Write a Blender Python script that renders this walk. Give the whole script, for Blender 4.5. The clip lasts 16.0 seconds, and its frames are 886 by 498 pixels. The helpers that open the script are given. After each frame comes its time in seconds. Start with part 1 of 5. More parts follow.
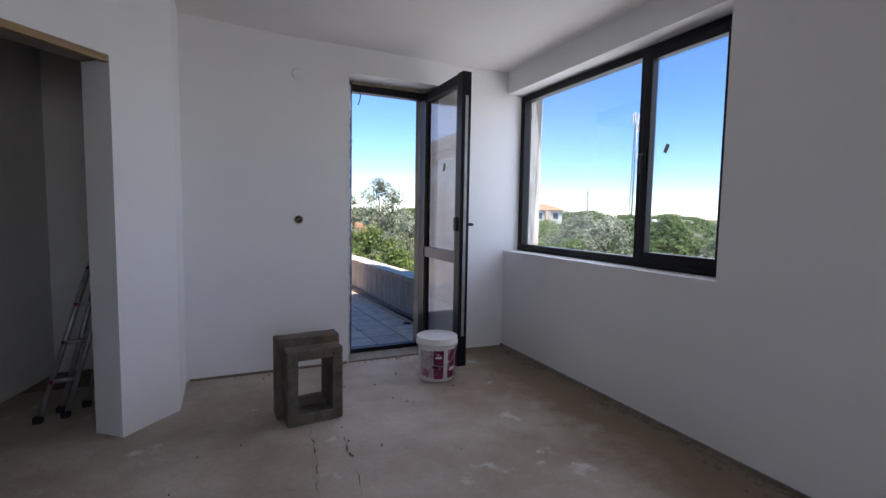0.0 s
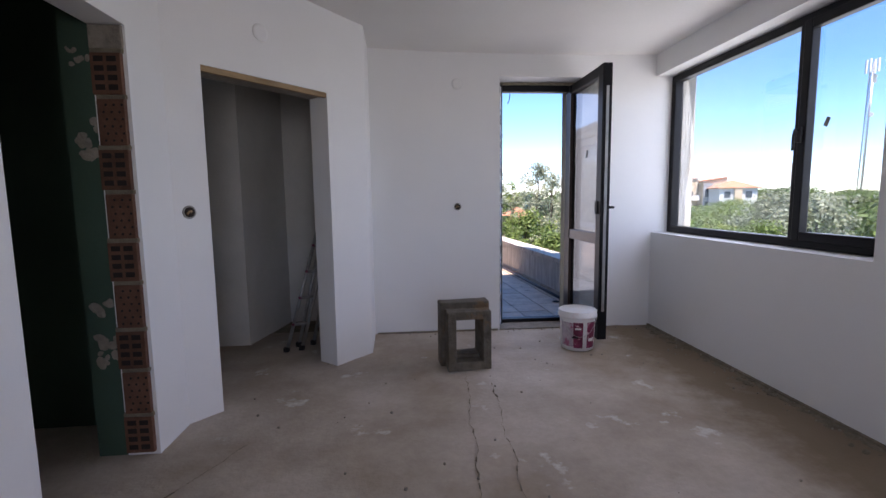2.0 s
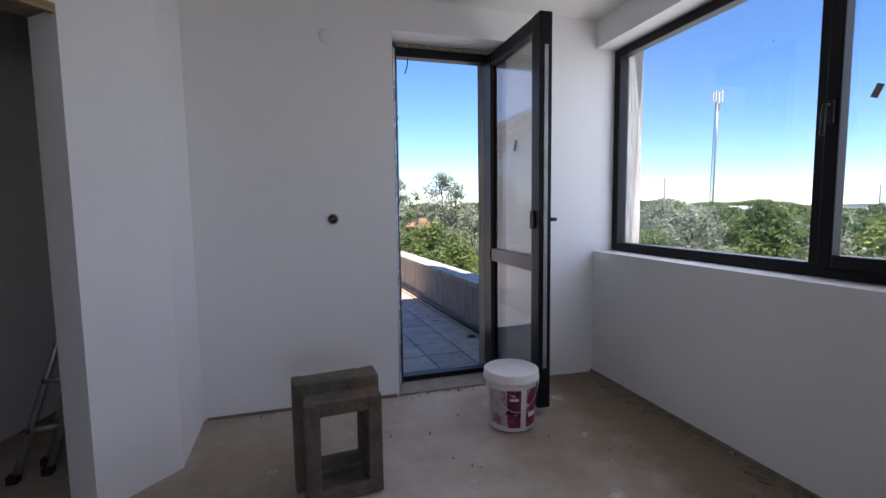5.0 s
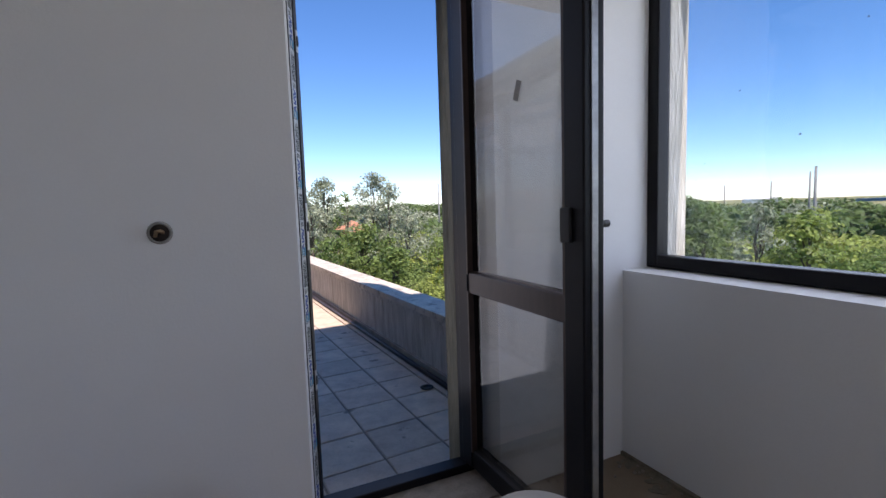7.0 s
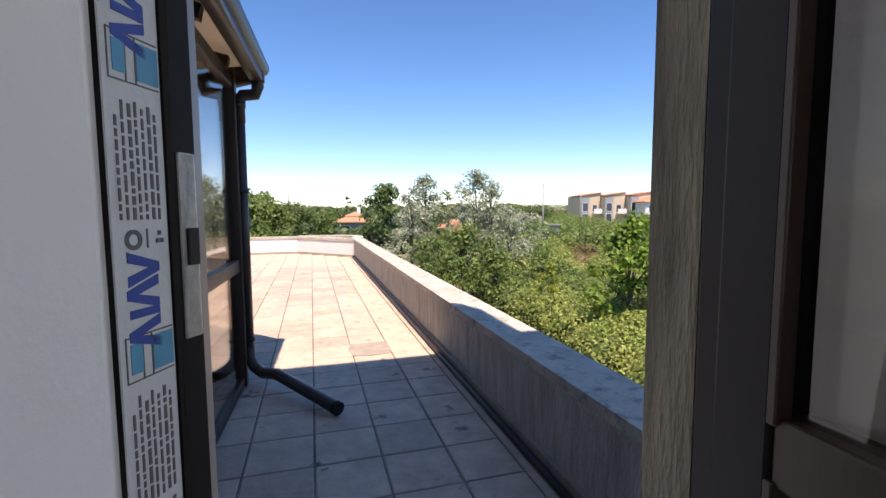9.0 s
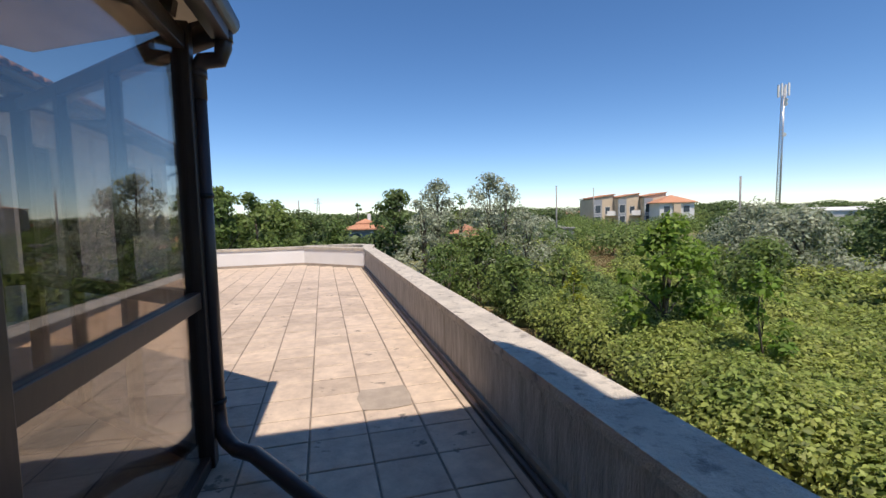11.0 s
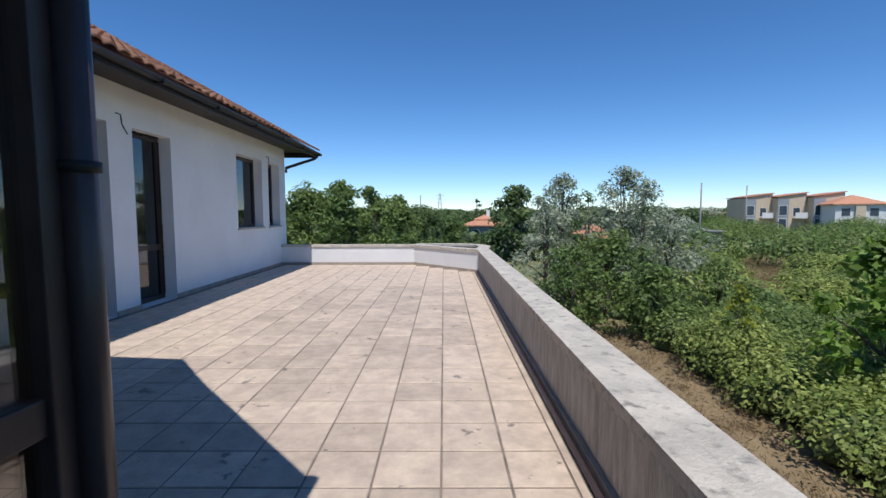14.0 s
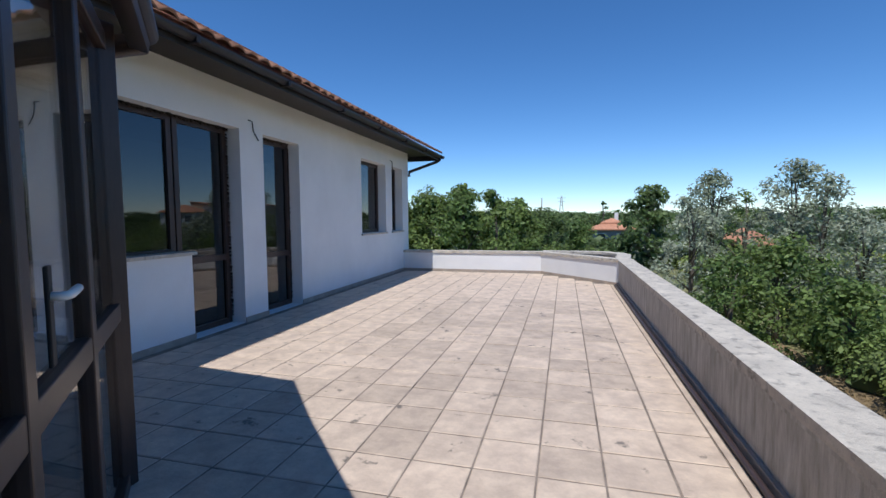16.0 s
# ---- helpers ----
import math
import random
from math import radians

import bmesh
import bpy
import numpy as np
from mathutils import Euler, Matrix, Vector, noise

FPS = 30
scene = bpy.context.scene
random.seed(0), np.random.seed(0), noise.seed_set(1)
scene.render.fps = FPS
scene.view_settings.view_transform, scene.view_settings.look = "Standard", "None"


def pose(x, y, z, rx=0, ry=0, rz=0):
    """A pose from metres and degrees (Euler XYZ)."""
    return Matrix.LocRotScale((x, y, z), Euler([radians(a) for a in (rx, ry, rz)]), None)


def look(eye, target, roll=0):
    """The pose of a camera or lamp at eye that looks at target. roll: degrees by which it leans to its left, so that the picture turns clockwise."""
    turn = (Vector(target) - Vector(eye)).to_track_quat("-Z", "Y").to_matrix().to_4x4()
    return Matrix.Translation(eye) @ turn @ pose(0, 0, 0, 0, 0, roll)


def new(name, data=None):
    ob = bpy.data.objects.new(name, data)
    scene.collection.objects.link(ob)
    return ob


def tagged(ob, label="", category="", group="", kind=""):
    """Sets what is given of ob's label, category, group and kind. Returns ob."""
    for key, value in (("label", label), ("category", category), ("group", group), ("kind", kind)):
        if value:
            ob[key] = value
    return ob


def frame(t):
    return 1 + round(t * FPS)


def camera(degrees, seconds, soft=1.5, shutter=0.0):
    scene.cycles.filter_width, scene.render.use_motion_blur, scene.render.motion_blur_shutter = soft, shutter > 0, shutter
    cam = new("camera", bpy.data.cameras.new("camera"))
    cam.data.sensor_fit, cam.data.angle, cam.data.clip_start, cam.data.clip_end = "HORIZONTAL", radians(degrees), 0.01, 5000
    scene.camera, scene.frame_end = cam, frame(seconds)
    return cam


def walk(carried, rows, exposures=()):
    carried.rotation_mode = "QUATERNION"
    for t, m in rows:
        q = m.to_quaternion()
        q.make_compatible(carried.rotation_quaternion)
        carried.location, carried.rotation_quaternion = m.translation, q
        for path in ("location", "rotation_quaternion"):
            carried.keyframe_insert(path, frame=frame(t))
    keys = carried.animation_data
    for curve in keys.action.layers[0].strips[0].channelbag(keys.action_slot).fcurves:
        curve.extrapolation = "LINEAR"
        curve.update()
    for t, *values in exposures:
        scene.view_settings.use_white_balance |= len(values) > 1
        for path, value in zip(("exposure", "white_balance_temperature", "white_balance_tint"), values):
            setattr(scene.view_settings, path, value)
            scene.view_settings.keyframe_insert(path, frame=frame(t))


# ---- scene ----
cam = camera(88.6, 16.0)
PATH = [
    (0, (0.59, 0.246, 1.275), (1.416, 2.062, 1.124), 1.0),
    (0.5, (0.502, 0.078, 1.264), (1.053, 1.994, 1.099), 0.2),
    (1, (0.467, -0.082, 1.29), (0.824, 1.873, 1.073), -0.9),
    (1.5, (0.534, -0.199, 1.289), (0.713, 1.781, 1.078), -1.1),
    (2, (0.571, -0.287, 1.289), (0.72, 1.696, 1.071), -0.8),
    (2.5, (0.589, -0.34, 1.293), (0.753, 1.642, 1.076), 0.0),
    (3, (0.606, -0.2, 1.28), (0.802, 1.777, 1.051), 0.2),
    (3.5, (0.616, 0.099, 1.28), (1.021, 2.044, 1.049), -0.1),
    (4, (0.7, 0.42, 1.265), (1.189, 2.346, 1.036), 0.1),
    (4.2, (0.74, 0.55, 1.268), (1.246, 2.475, 1.066), -0.1),
    (6.3, (1.047, 1.939, 1.278), (1.849, 3.763, 1.104), -2.0),
    (6.5, (1.054, 2.095, 1.284), (1.912, 3.893, 1.105), -2.0),
    (7, (1.246, 2.408, 1.264), (2.08, 4.216, 1.086), -1.8),
    (7.5, (1.386, 2.746, 1.26), (2.18, 4.572, 1.076), -1.5),
    (8, (1.515, 3.121, 1.256), (2.201, 4.991, 1.076), -1.2),
    (8.5, (1.624, 3.443, 1.259), (2.093, 5.38, 1.085), -1.2),
    (9, (1.656, 3.734, 1.244), (2.076, 5.681, 1.073), -0.3),
    (9.2, (1.627, 3.85, 1.271), (2.055, 5.796, 1.101), 0.1),
    (11.3, (1.742, 4.96, 1.251), (2.085, 6.925, 1.103), -2.3),
    (11.5, (1.818, 5.104, 1.263), (2.122, 7.074, 1.107), -2.2),
    (12, (1.91, 5.389, 1.269), (2.185, 7.364, 1.121), -1.5),
    (12.5, (1.912, 5.663, 1.255), (2.179, 7.639, 1.109), -0.4),
    (13, (1.884, 5.935, 1.255), (2.083, 7.919, 1.103), -0.5),
    (13.5, (1.884, 6.214, 1.272), (1.882, 8.208, 1.119), -0.6),
    (14, (1.82, 6.433, 1.281), (1.68, 8.422, 1.125), -0.1),
    (14.5, (1.728, 6.649, 1.287), (1.516, 8.632, 1.134), -0.2),
    (15, (1.676, 6.86, 1.294), (1.274, 8.814, 1.146), -0.7),
    (15.5, (1.623, 7.072, 1.299), (0.997, 8.966, 1.162), -0.7),
    (16, (1.523, 7.261, 1.303), (0.875, 9.148, 1.164), -0.4),
]
walk(cam, [(t, look(eye, target, roll)) for t, eye, target, roll in PATH],
     [(0, 1.25, 6600, 24), (1.2, 1.58, 6750, 27), (3.5, 1.58, 6750, 27), (4.2, 1.42, 6700, 26), (6.5, 0.95, 6650, 23), (7.5, 0.93, 6900, 23), (8.5, 0.95, 7400, 23), (9.2, 0.92, 7400, 23),
      (10.5, 0.36, 7000, 17), (11.5, 0.3, 7100, 16), (12.5, 0.2, 6700, 14), (14, 0.1, 6100, 12), (16, 0.1, 5950, 12)])

# ---- world, sun ----
SUN_DIR = Vector((-0.045, 0.49, -1.0)).normalized()
sun_el = math.asin(-SUN_DIR.z)
world = bpy.data.worlds.new("world")
scene.world = world
world.use_nodes = True
wn = world.node_tree.nodes
sky = wn.new("ShaderNodeTexSky")
sky.sky_type = "NISHITA"
sky.sun_disc = False
sky.sun_elevation = sun_el
sky.sun_rotation = math.atan2(-SUN_DIR.x, -SUN_DIR.y)
sky.altitude, sky.air_density, sky.dust_density, sky.ozone_density = 2600, 1.0, 0.0, 3.5
wn["Background"].inputs["Strength"].default_value = 0.132
tone = wn.new("ShaderNodeHueSaturation")
tone.inputs["Saturation"].default_value = 1.2
world.node_tree.links.new(sky.outputs[0], tone.inputs["Color"])
world.node_tree.links.new(tone.outputs[0], wn["Background"].inputs["Color"])
sun = new("sun", bpy.data.lights.new("sun", "SUN"))
sun.data.energy, sun.data.angle, sun.data.color = 3.9, radians(0.55), (1.0, 0.95, 0.87)
sun.matrix_world = look((0, 0, 30), Vector((0, 0, 30)) + SUN_DIR)


def sky_portal(name, m, w, h, watts):
    """Stands in an opening for the daylight that enters by it."""
    lamp = new(name, bpy.data.lights.new(name, "AREA"))
    lamp.data.shape, lamp.data.size, lamp.data.size_y = "RECTANGLE", w, h
    lamp.data.energy, lamp.data.color = watts, (0.84, 0.91, 1.0)
    lamp.matrix_world = m
    return lamp


sky_portal("window_daylight", look((3.36, 3.0, 1.68), (0, 3.0, 1.2)), 2.0, 1.4, 9.5)
# fill lamp in the unseen south opening, added to brighten the room
sky_portal("south_fill", look((1.3, -3.62, 1.6), (1.0, 4, 1.1)), 1.5, 1.3, 9.5)
sky_portal("door_daylight", look((1.8, 4.5, 1.3), (1.7, 0, 0.9)), 0.6, 2.1, 1.5)


# ---- materials ----
def mat(name, col, rough=0.8, metal=0.0, vary=0.12, scale=6.0, bump=0.15, fine=60.0, col2=None, spread=0.5, rnd=0.0, island=0.0, spec=0.4, patch=None, patch_at=0.62, patch_scale=1.5, stretch=None, patch_soft=0.06):
    m = bpy.data.materials.new(name)
    m.use_nodes = True
    n, l = m.node_tree.nodes, m.node_tree.links
    b = n["Principled BSDF"]
    b.inputs["Roughness"].default_value, b.inputs["Metallic"].default_value = rough, metal
    b.inputs["Specular IOR Level"].default_value = spec
    geo = n.new("ShaderNodeNewGeometry")
    src = geo.outputs["Position"]
    if stretch:
        mp = n.new("ShaderNodeMapping")
        mp.inputs["Scale"].default_value = stretch
        l.new(src, mp.inputs["Vector"])
        src = mp.outputs[0]

    def noise_tex(s, detail=4.0, rg=0.6):
        t = n.new("ShaderNodeTexNoise")
        t.inputs["Scale"].default_value, t.inputs["Detail"].default_value, t.inputs["Roughness"].default_value = s, detail, rg
        l.new(src, t.inputs["Vector"])
        return t.outputs["Fac"]

    big, small = noise_tex(scale), noise_tex(fine, 3.0, 0.7)
    c2 = col2 or tuple(max(0.0, c * (1 - 2.2 * vary)) for c in col)
    ramp = n.new("ShaderNodeValToRGB")
    ramp.color_ramp.elements[0].position, ramp.color_ramp.elements[1].position = 0.5 - spread / 2, 0.5 + spread / 2
    ramp.color_ramp.elements[0].color, ramp.color_ramp.elements[1].color = (*c2, 1), (*col, 1)
    l.new(big, ramp.inputs[0])
    out = ramp.outputs[0]

    def blend(kind, fac, a, c):
        x = n.new("ShaderNodeMix")
        x.data_type, x.blend_type = "RGBA", kind
        if isinstance(fac, float):
            x.inputs["Factor"].default_value = fac
        else:
            l.new(fac, x.inputs["Factor"])
        l.new(a, x.inputs[6])
        if isinstance(c, tuple):
            x.inputs[7].default_value = (*c, 1)
        else:
            l.new(c, x.inputs[7])
        return x.outputs[2]

    if patch:
        pr = n.new("ShaderNodeValToRGB")
        pr.color_ramp.elements[0].position, pr.color_ramp.elements[1].position = patch_at, min(1.0, patch_at + patch_soft)
        l.new(noise_tex(patch_scale, 6.0, 0.62), pr.inputs[0])
        out = blend("MIX", pr.outputs[0], out, patch)
    grain = n.new("ShaderNodeMapRange")
    grain.inputs["To Min"].default_value, grain.inputs["To Max"].default_value = 1 - vary, 1 + vary
    l.new(small, grain.inputs["Value"])
    hs = n.new("ShaderNodeHueSaturation")
    l.new(out, hs.inputs["Color"])
    val = grain.outputs[0]
    for amount, source in ((rnd, "obj"), (island, "isl")):
        if amount:
            o = n.new("ShaderNodeObjectInfo").outputs["Random"] if source == "obj" else geo.outputs["Random Per Island"]
            r = n.new("ShaderNodeMapRange")
            r.inputs["To Min"].default_value, r.inputs["To Max"].default_value = 1 - amount, 1 + amount
            l.new(o, r.inputs["Value"])
            mu = n.new("ShaderNodeMath")
            mu.operation = "MULTIPLY"
            l.new(val, mu.inputs[0]), l.new(r.outputs[0], mu.inputs[1])
            val = mu.outputs[0]
    l.new(val, hs.inputs["Value"])
    l.new(hs.outputs[0], b.inputs["Base Color"])
    if bump:
        bp = n.new("ShaderNodeBump")
        bp.inputs["Strength"].default_value, bp.inputs["Distance"].default_value = bump, 0.02
        ad = n.new("ShaderNodeMath")
        l.new(big, ad.inputs[0]), l.new(small, ad.inputs[1])
        l.new(ad.outputs[0], bp.inputs["Height"])
        l.new(bp.outputs[0], b.inputs["Normal"])
    return m


def leaf_mat(name, col, col2, scale=0.5, rough=0.55):
    m = mat(name, col, rough, vary=0.12, scale=scale, bump=0, col2=col2, island=0.5, fine=3.0, spread=0.3)
    n, l = m.node_tree.nodes, m.node_tree.links
    b = n["Principled BSDF"]
    tr = n.new("ShaderNodeBsdfTranslucent")
    mx = n.new("ShaderNodeMixShader")
    mx.inputs[0].default_value = 0.48
    l.new(b.inputs["Base Color"].links[0].from_socket, tr.inputs["Color"])
    l.new(b.outputs[0], mx.inputs[1]), l.new(tr.outputs[0], mx.inputs[2])
    l.new(mx.outputs[0], n["Material Output"].inputs["Surface"])
    return m


def glass_mat(name, tint, refl=0.12):
    m = bpy.data.materials.new(name)
    m.use_nodes = True
    n, l = m.node_tree.nodes, m.node_tree.links
    n.remove(n["Principled BSDF"])
    t, g, mx = n.new("ShaderNodeBsdfTransparent"), n.new("ShaderNodeBsdfGlossy"), n.new("ShaderNodeMixShader")
    t.inputs[0].default_value, g.inputs["Roughness"].default_value = (*tint, 1), 0.01
    lw = n.new("ShaderNodeLayerWeight")
    lw.inputs["Blend"].default_value = 0.5
    pw = n.new("ShaderNodeMath")
    pw.operation = "POWER"
    pw.inputs[1].default_value = 3.5
    rm = n.new("ShaderNodeMapRange")
    rm.inputs["To Min"].default_value, rm.inputs["To Max"].default_value = 0.03 + refl * 0.25, 0.75
    l.new(lw.outputs["Facing"], pw.inputs[0]), l.new(pw.outputs[0], rm.inputs["Value"])
    l.new(rm.outputs[0], mx.inputs[0]), l.new(t.outputs[0], mx.inputs[1]), l.new(g.outputs[0], mx.inputs[2])
    l.new(mx.outputs[0], n["Material Output"].inputs["Surface"])
    return m


PLASTER = mat("white_plaster", (0.80, 0.80, 0.79), 0.9, vary=0.025, scale=1.3, bump=0.06, fine=90)
CEILING = mat("ceiling_plaster", (0.80, 0.78, 0.75), 0.9, vary=0.03, scale=1.1, bump=0.08, fine=60)
CONCRETE = mat("bare_screed", (0.42, 0.375, 0.325), 0.85, vary=0.16, scale=1.1, bump=0.25, fine=30, col2=(0.25, 0.205, 0.16), spread=0.35, patch=(0.50, 0.475, 0.44), patch_at=0.62, patch_scale=2.6)
SCREED = mat("dusty_screed", (0.53, 0.465, 0.40), 0.85, vary=0.16, scale=1.1, bump=0.25, fine=30, col2=(0.31, 0.245, 0.185), spread=0.35, patch=(0.60, 0.58, 0.54), patch_at=0.62, patch_scale=2.6)


def dirt_band(m, col, x0, x1):
    """Brown trodden dirt with a ragged edge, thicker towards x1."""
    n, l = m.node_tree.nodes, m.node_tree.links
    b = n["Principled BSDF"]
    geo, sep, rg, nz, ad, rp, mx = [n.new("ShaderNode" + k) for k in ("NewGeometry", "SeparateXYZ", "MapRange", "TexNoise", "Math", "ValToRGB", "Mix")]
    l.new(geo.outputs["Position"], sep.inputs[0]), l.new(geo.outputs["Position"], nz.inputs["Vector"])
    l.new(sep.outputs["X"], rg.inputs["Value"])
    rg.inputs["From Min"].default_value, rg.inputs["From Max"].default_value = x0, x1
    nz.inputs["Scale"].default_value, nz.inputs["Detail"].default_value, nz.inputs["Roughness"].default_value = 3.2, 7.0, 0.65
    ad.operation = "ADD"
    l.new(rg.outputs[0], ad.inputs[0]), l.new(nz.outputs["Fac"], ad.inputs[1])
    rp.color_ramp.elements[0].position, rp.color_ramp.elements[1].position = 0.62, 0.98
    rp.color_ramp.elements[1].color = (0.85, 0.85, 0.85, 1)
    l.new(ad.outputs[0], rp.inputs[0])
    mx.data_type = "RGBA"
    l.new(b.inputs["Base Color"].links[0].from_socket, mx.inputs[6])
    mx.inputs[7].default_value = (*col, 1)
    l.new(rp.outputs[0], mx.inputs["Factor"]), l.new(mx.outputs[2], b.inputs["Base Color"])


dirt_band(SCREED, (0.19, 0.135, 0.08), 2.2, 3.0)
DUST = mat("dust", (0.26, 0.22, 0.16), 0.95, vary=0.25, scale=9, bump=0.5, fine=70)
GREEN = mat("green_board", (0.055, 0.098, 0.068), 0.8, vary=0.1, scale=2, bump=0.06, patch=(0.33, 0.34, 0.30), patch_at=0.66, patch_scale=2.2)
BRICK = mat("hollow_brick", (0.17, 0.082, 0.052), 0.9, vary=0.2, scale=12, bump=0.3, rnd=0.2)
MORTAR = mat("mortar", (0.34, 0.30, 0.25), 0.95, vary=0.2, scale=14, bump=0.5)
DARK = mat("brick_hole_dark", (0.03, 0.022, 0.018), 0.95, bump=0)
WOOD = mat("raw_lintel_board", (0.42, 0.28, 0.15), 0.7, vary=0.2, scale=5, bump=0.2, stretch=(1, 1, 8))
FRAME = mat("anthracite_frame", (0.009, 0.009, 0.011), 0.45, vary=0.1, scale=20, bump=0.02, spec=0.2)
FRAME_IN = mat("brown_frame", (0.055, 0.034, 0.028), 0.38, vary=0.15, scale=8, bump=0.04, stretch=(6, 6, 1))
RUBBER = mat("black_rubber", (0.012, 0.012, 0.012), 0.6, bump=0)
PIPE = mat("brown_pvc_pipe", (0.062, 0.042, 0.040), 0.38, vary=0.12, scale=8, bump=0.03)
STEEL = mat("galvanised_steel", (0.55, 0.55, 0.54), 0.35, 0.9, vary=0.1, scale=20, bump=0.05)
ALU = mat("aluminium", (0.50, 0.50, 0.49), 0.4, 0.7, vary=0.2, scale=12, bump=0.1)
TAPE = mat("protective_tape", (0.62, 0.66, 0.68), 0.45, vary=0.06, scale=14, bump=0.08)
TAPE_BLUE = mat("tape_print_blue", (0.012, 0.06, 0.36), 0.5, bump=0)
TAPE_CYAN = mat("tape_print_cyan", (0.06, 0.33, 0.55), 0.5, bump=0)
TAPE_GREY = mat("tape_print_grey", (0.10, 0.11, 0.12), 0.5, bump=0)
WHITE_PL = mat("white_plastic", (0.78, 0.78, 0.76), 0.35, vary=0.04, scale=9, bump=0.02)
MAGENTA = mat("label_magenta", (0.26, 0.03, 0.09), 0.45, vary=0.35, scale=14, bump=0.02, patch=(0.72, 0.45, 0.52), patch_at=0.58, patch_scale=16)
TEAL = mat("label_teal", (0.10, 0.22, 0.20), 0.5, bump=0)
BLOCKC = mat("old_concrete_block", (0.18, 0.158, 0.128), 0.95, vary=0.25, scale=9, bump=0.7, fine=45, col2=(0.075, 0.064, 0.048), patch=(0.18, 0.12, 0.07), patch_at=0.58, patch_scale=4)
STUCCO = mat("rough_stucco", (0.60, 0.565, 0.51), 0.95, vary=0.22, scale=9, bump=0.9, fine=42, col2=(0.34, 0.31, 0.26), spread=0.4, stretch=(1.6, 1.6, 0.28))
COPING = mat("coping_stone", (0.68, 0.61, 0.50), 0.95, vary=0.2, scale=4, bump=0.6, fine=55, col2=(0.42, 0.38, 0.32), patch=(0.24, 0.22, 0.19), patch_at=0.535, patch_scale=11, patch_soft=0.16)
TILE = mat("terrace_tile", (0.62, 0.495, 0.375), 0.65, vary=0.14, scale=7, bump=0.2, fine=30, col2=(0.45, 0.355, 0.275), spread=0.35, rnd=0.13, patch=(0.21, 0.175, 0.14), patch_at=0.635, patch_scale=5.5, patch_soft=0.05)
GROUT = mat("dirty_grout", (0.36, 0.29, 0.23), 0.95, vary=0.3, scale=6, bump=0.4)
SKIRT = mat("stone_skirting", (0.46, 0.385, 0.31), 0.9, vary=0.15, scale=7, bump=0.3)
HOUSE = mat("white_render", (0.78, 0.775, 0.76), 0.92, vary=0.05, scale=1.2, bump=0.12, fine=70)
ROOF = mat("terracotta_tile", (0.56, 0.27, 0.155), 0.85, vary=0.2, scale=4, bump=0.2, rnd=0.22, island=0.2)
FASCIA = mat("dark_fascia", (0.030, 0.023, 0.022), 0.5, vary=0.2, scale=6, bump=0.05)
FOAM = mat("torn_foam", (0.45, 0.40, 0.30), 0.95, vary=0.3, scale=30, bump=0.8)
GLASS = glass_mat("clear_glass", (0.93, 0.96, 0.96))
REVEAL = mat("dark_stucco", (0.27, 0.255, 0.20), 0.95, vary=0.25, scale=8, bump=0.9, fine=40, col2=(0.14, 0.13, 0.095), spread=0.4, stretch=(1.4, 1.4, 0.3))
GLASS_L = glass_mat("smoked_glass", (0.68, 0.68, 0.67), 0.2)
GLASS_T = glass_mat("bronze_glass", (0.87, 0.83, 0.79), 0.3)
GLASS_D = glass_mat("dark_glass", (0.30, 0.31, 0.32), 0.3)
SHEET = leaf_mat("opal_roof_sheet", (0.62, 0.54, 0.44), (0.52, 0.45, 0.36), 1.5)
ROOM_DARK = mat("unlit_plaster", (0.70, 0.68, 0.64), 0.95, vary=0.08, scale=2)
EARTH = mat("dry_grass_earth", (0.30, 0.22, 0.12), 0.95, vary=0.25, scale=1.2, bump=0.6, fine=14, col2=(0.17, 0.115, 0.06), spread=0.4)
FIELD = mat("meadow", (0.34, 0.29, 0.14), 0.95, vary=0.3, scale=0.09, bump=0.4, fine=3.0, col2=(0.075, 0.115, 0.035), spread=0.3)
SEA = mat("sea", (0.03, 0.10, 0.20), 0.35, vary=0.1, scale=0.02, bump=0.1)
BARK = mat("grey_bark", (0.17, 0.14, 0.11), 0.95, vary=0.25, scale=9, bump=0.6)
L_GREEN = leaf_mat("bramble_leaves", (0.40, 0.44, 0.12), (0.24, 0.32, 0.08), 0.9)
L_MID = leaf_mat("bush_leaves", (0.23, 0.30, 0.085), (0.12, 0.19, 0.05), 0.4)
L_BRIGHT = leaf_mat("bright_leaves", (0.22, 0.33, 0.045), (0.13, 0.23, 0.035), 0.5)
L_SILVER = leaf_mat("silver_leaves", (0.44, 0.47, 0.34), (0.26, 0.30, 0.19), 0.5)
L_DARK = leaf_mat("dark_leaves", (0.16, 0.22, 0.075), (0.09, 0.145, 0.045), 0.3)
L_YEL = leaf_mat("yellow_leaves", (0.33, 0.33, 0.03), (0.2, 0.25, 0.03), 0.6)
# dark green standing for the shade between leaves
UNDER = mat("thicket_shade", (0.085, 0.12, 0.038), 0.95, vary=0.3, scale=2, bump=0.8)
CREAM = mat("cream_render", (0.62, 0.50, 0.36), 0.9, vary=0.06, scale=0.6, bump=0.05)
FARWHITE = mat("far_white_render", (0.72, 0.72, 0.70), 0.9, vary=0.05, scale=0.5, bump=0.05)
GREYR = mat("grey_render", (0.30, 0.32, 0.34), 0.9, vary=0.06, scale=0.5, bump=0.05)
FARGLASS = mat("far_window", (0.06, 0.08, 0.10), 0.15, bump=0)
POLE = mat("concrete_pole", (0.34, 0.33, 0.31), 0.9, vary=0.1, scale=3)


# ---- builders ----
MT = pose(2.01, 8.63, -0.09, 0, 0, 3.93)   # terrace: x across, y along, z up from the tiles


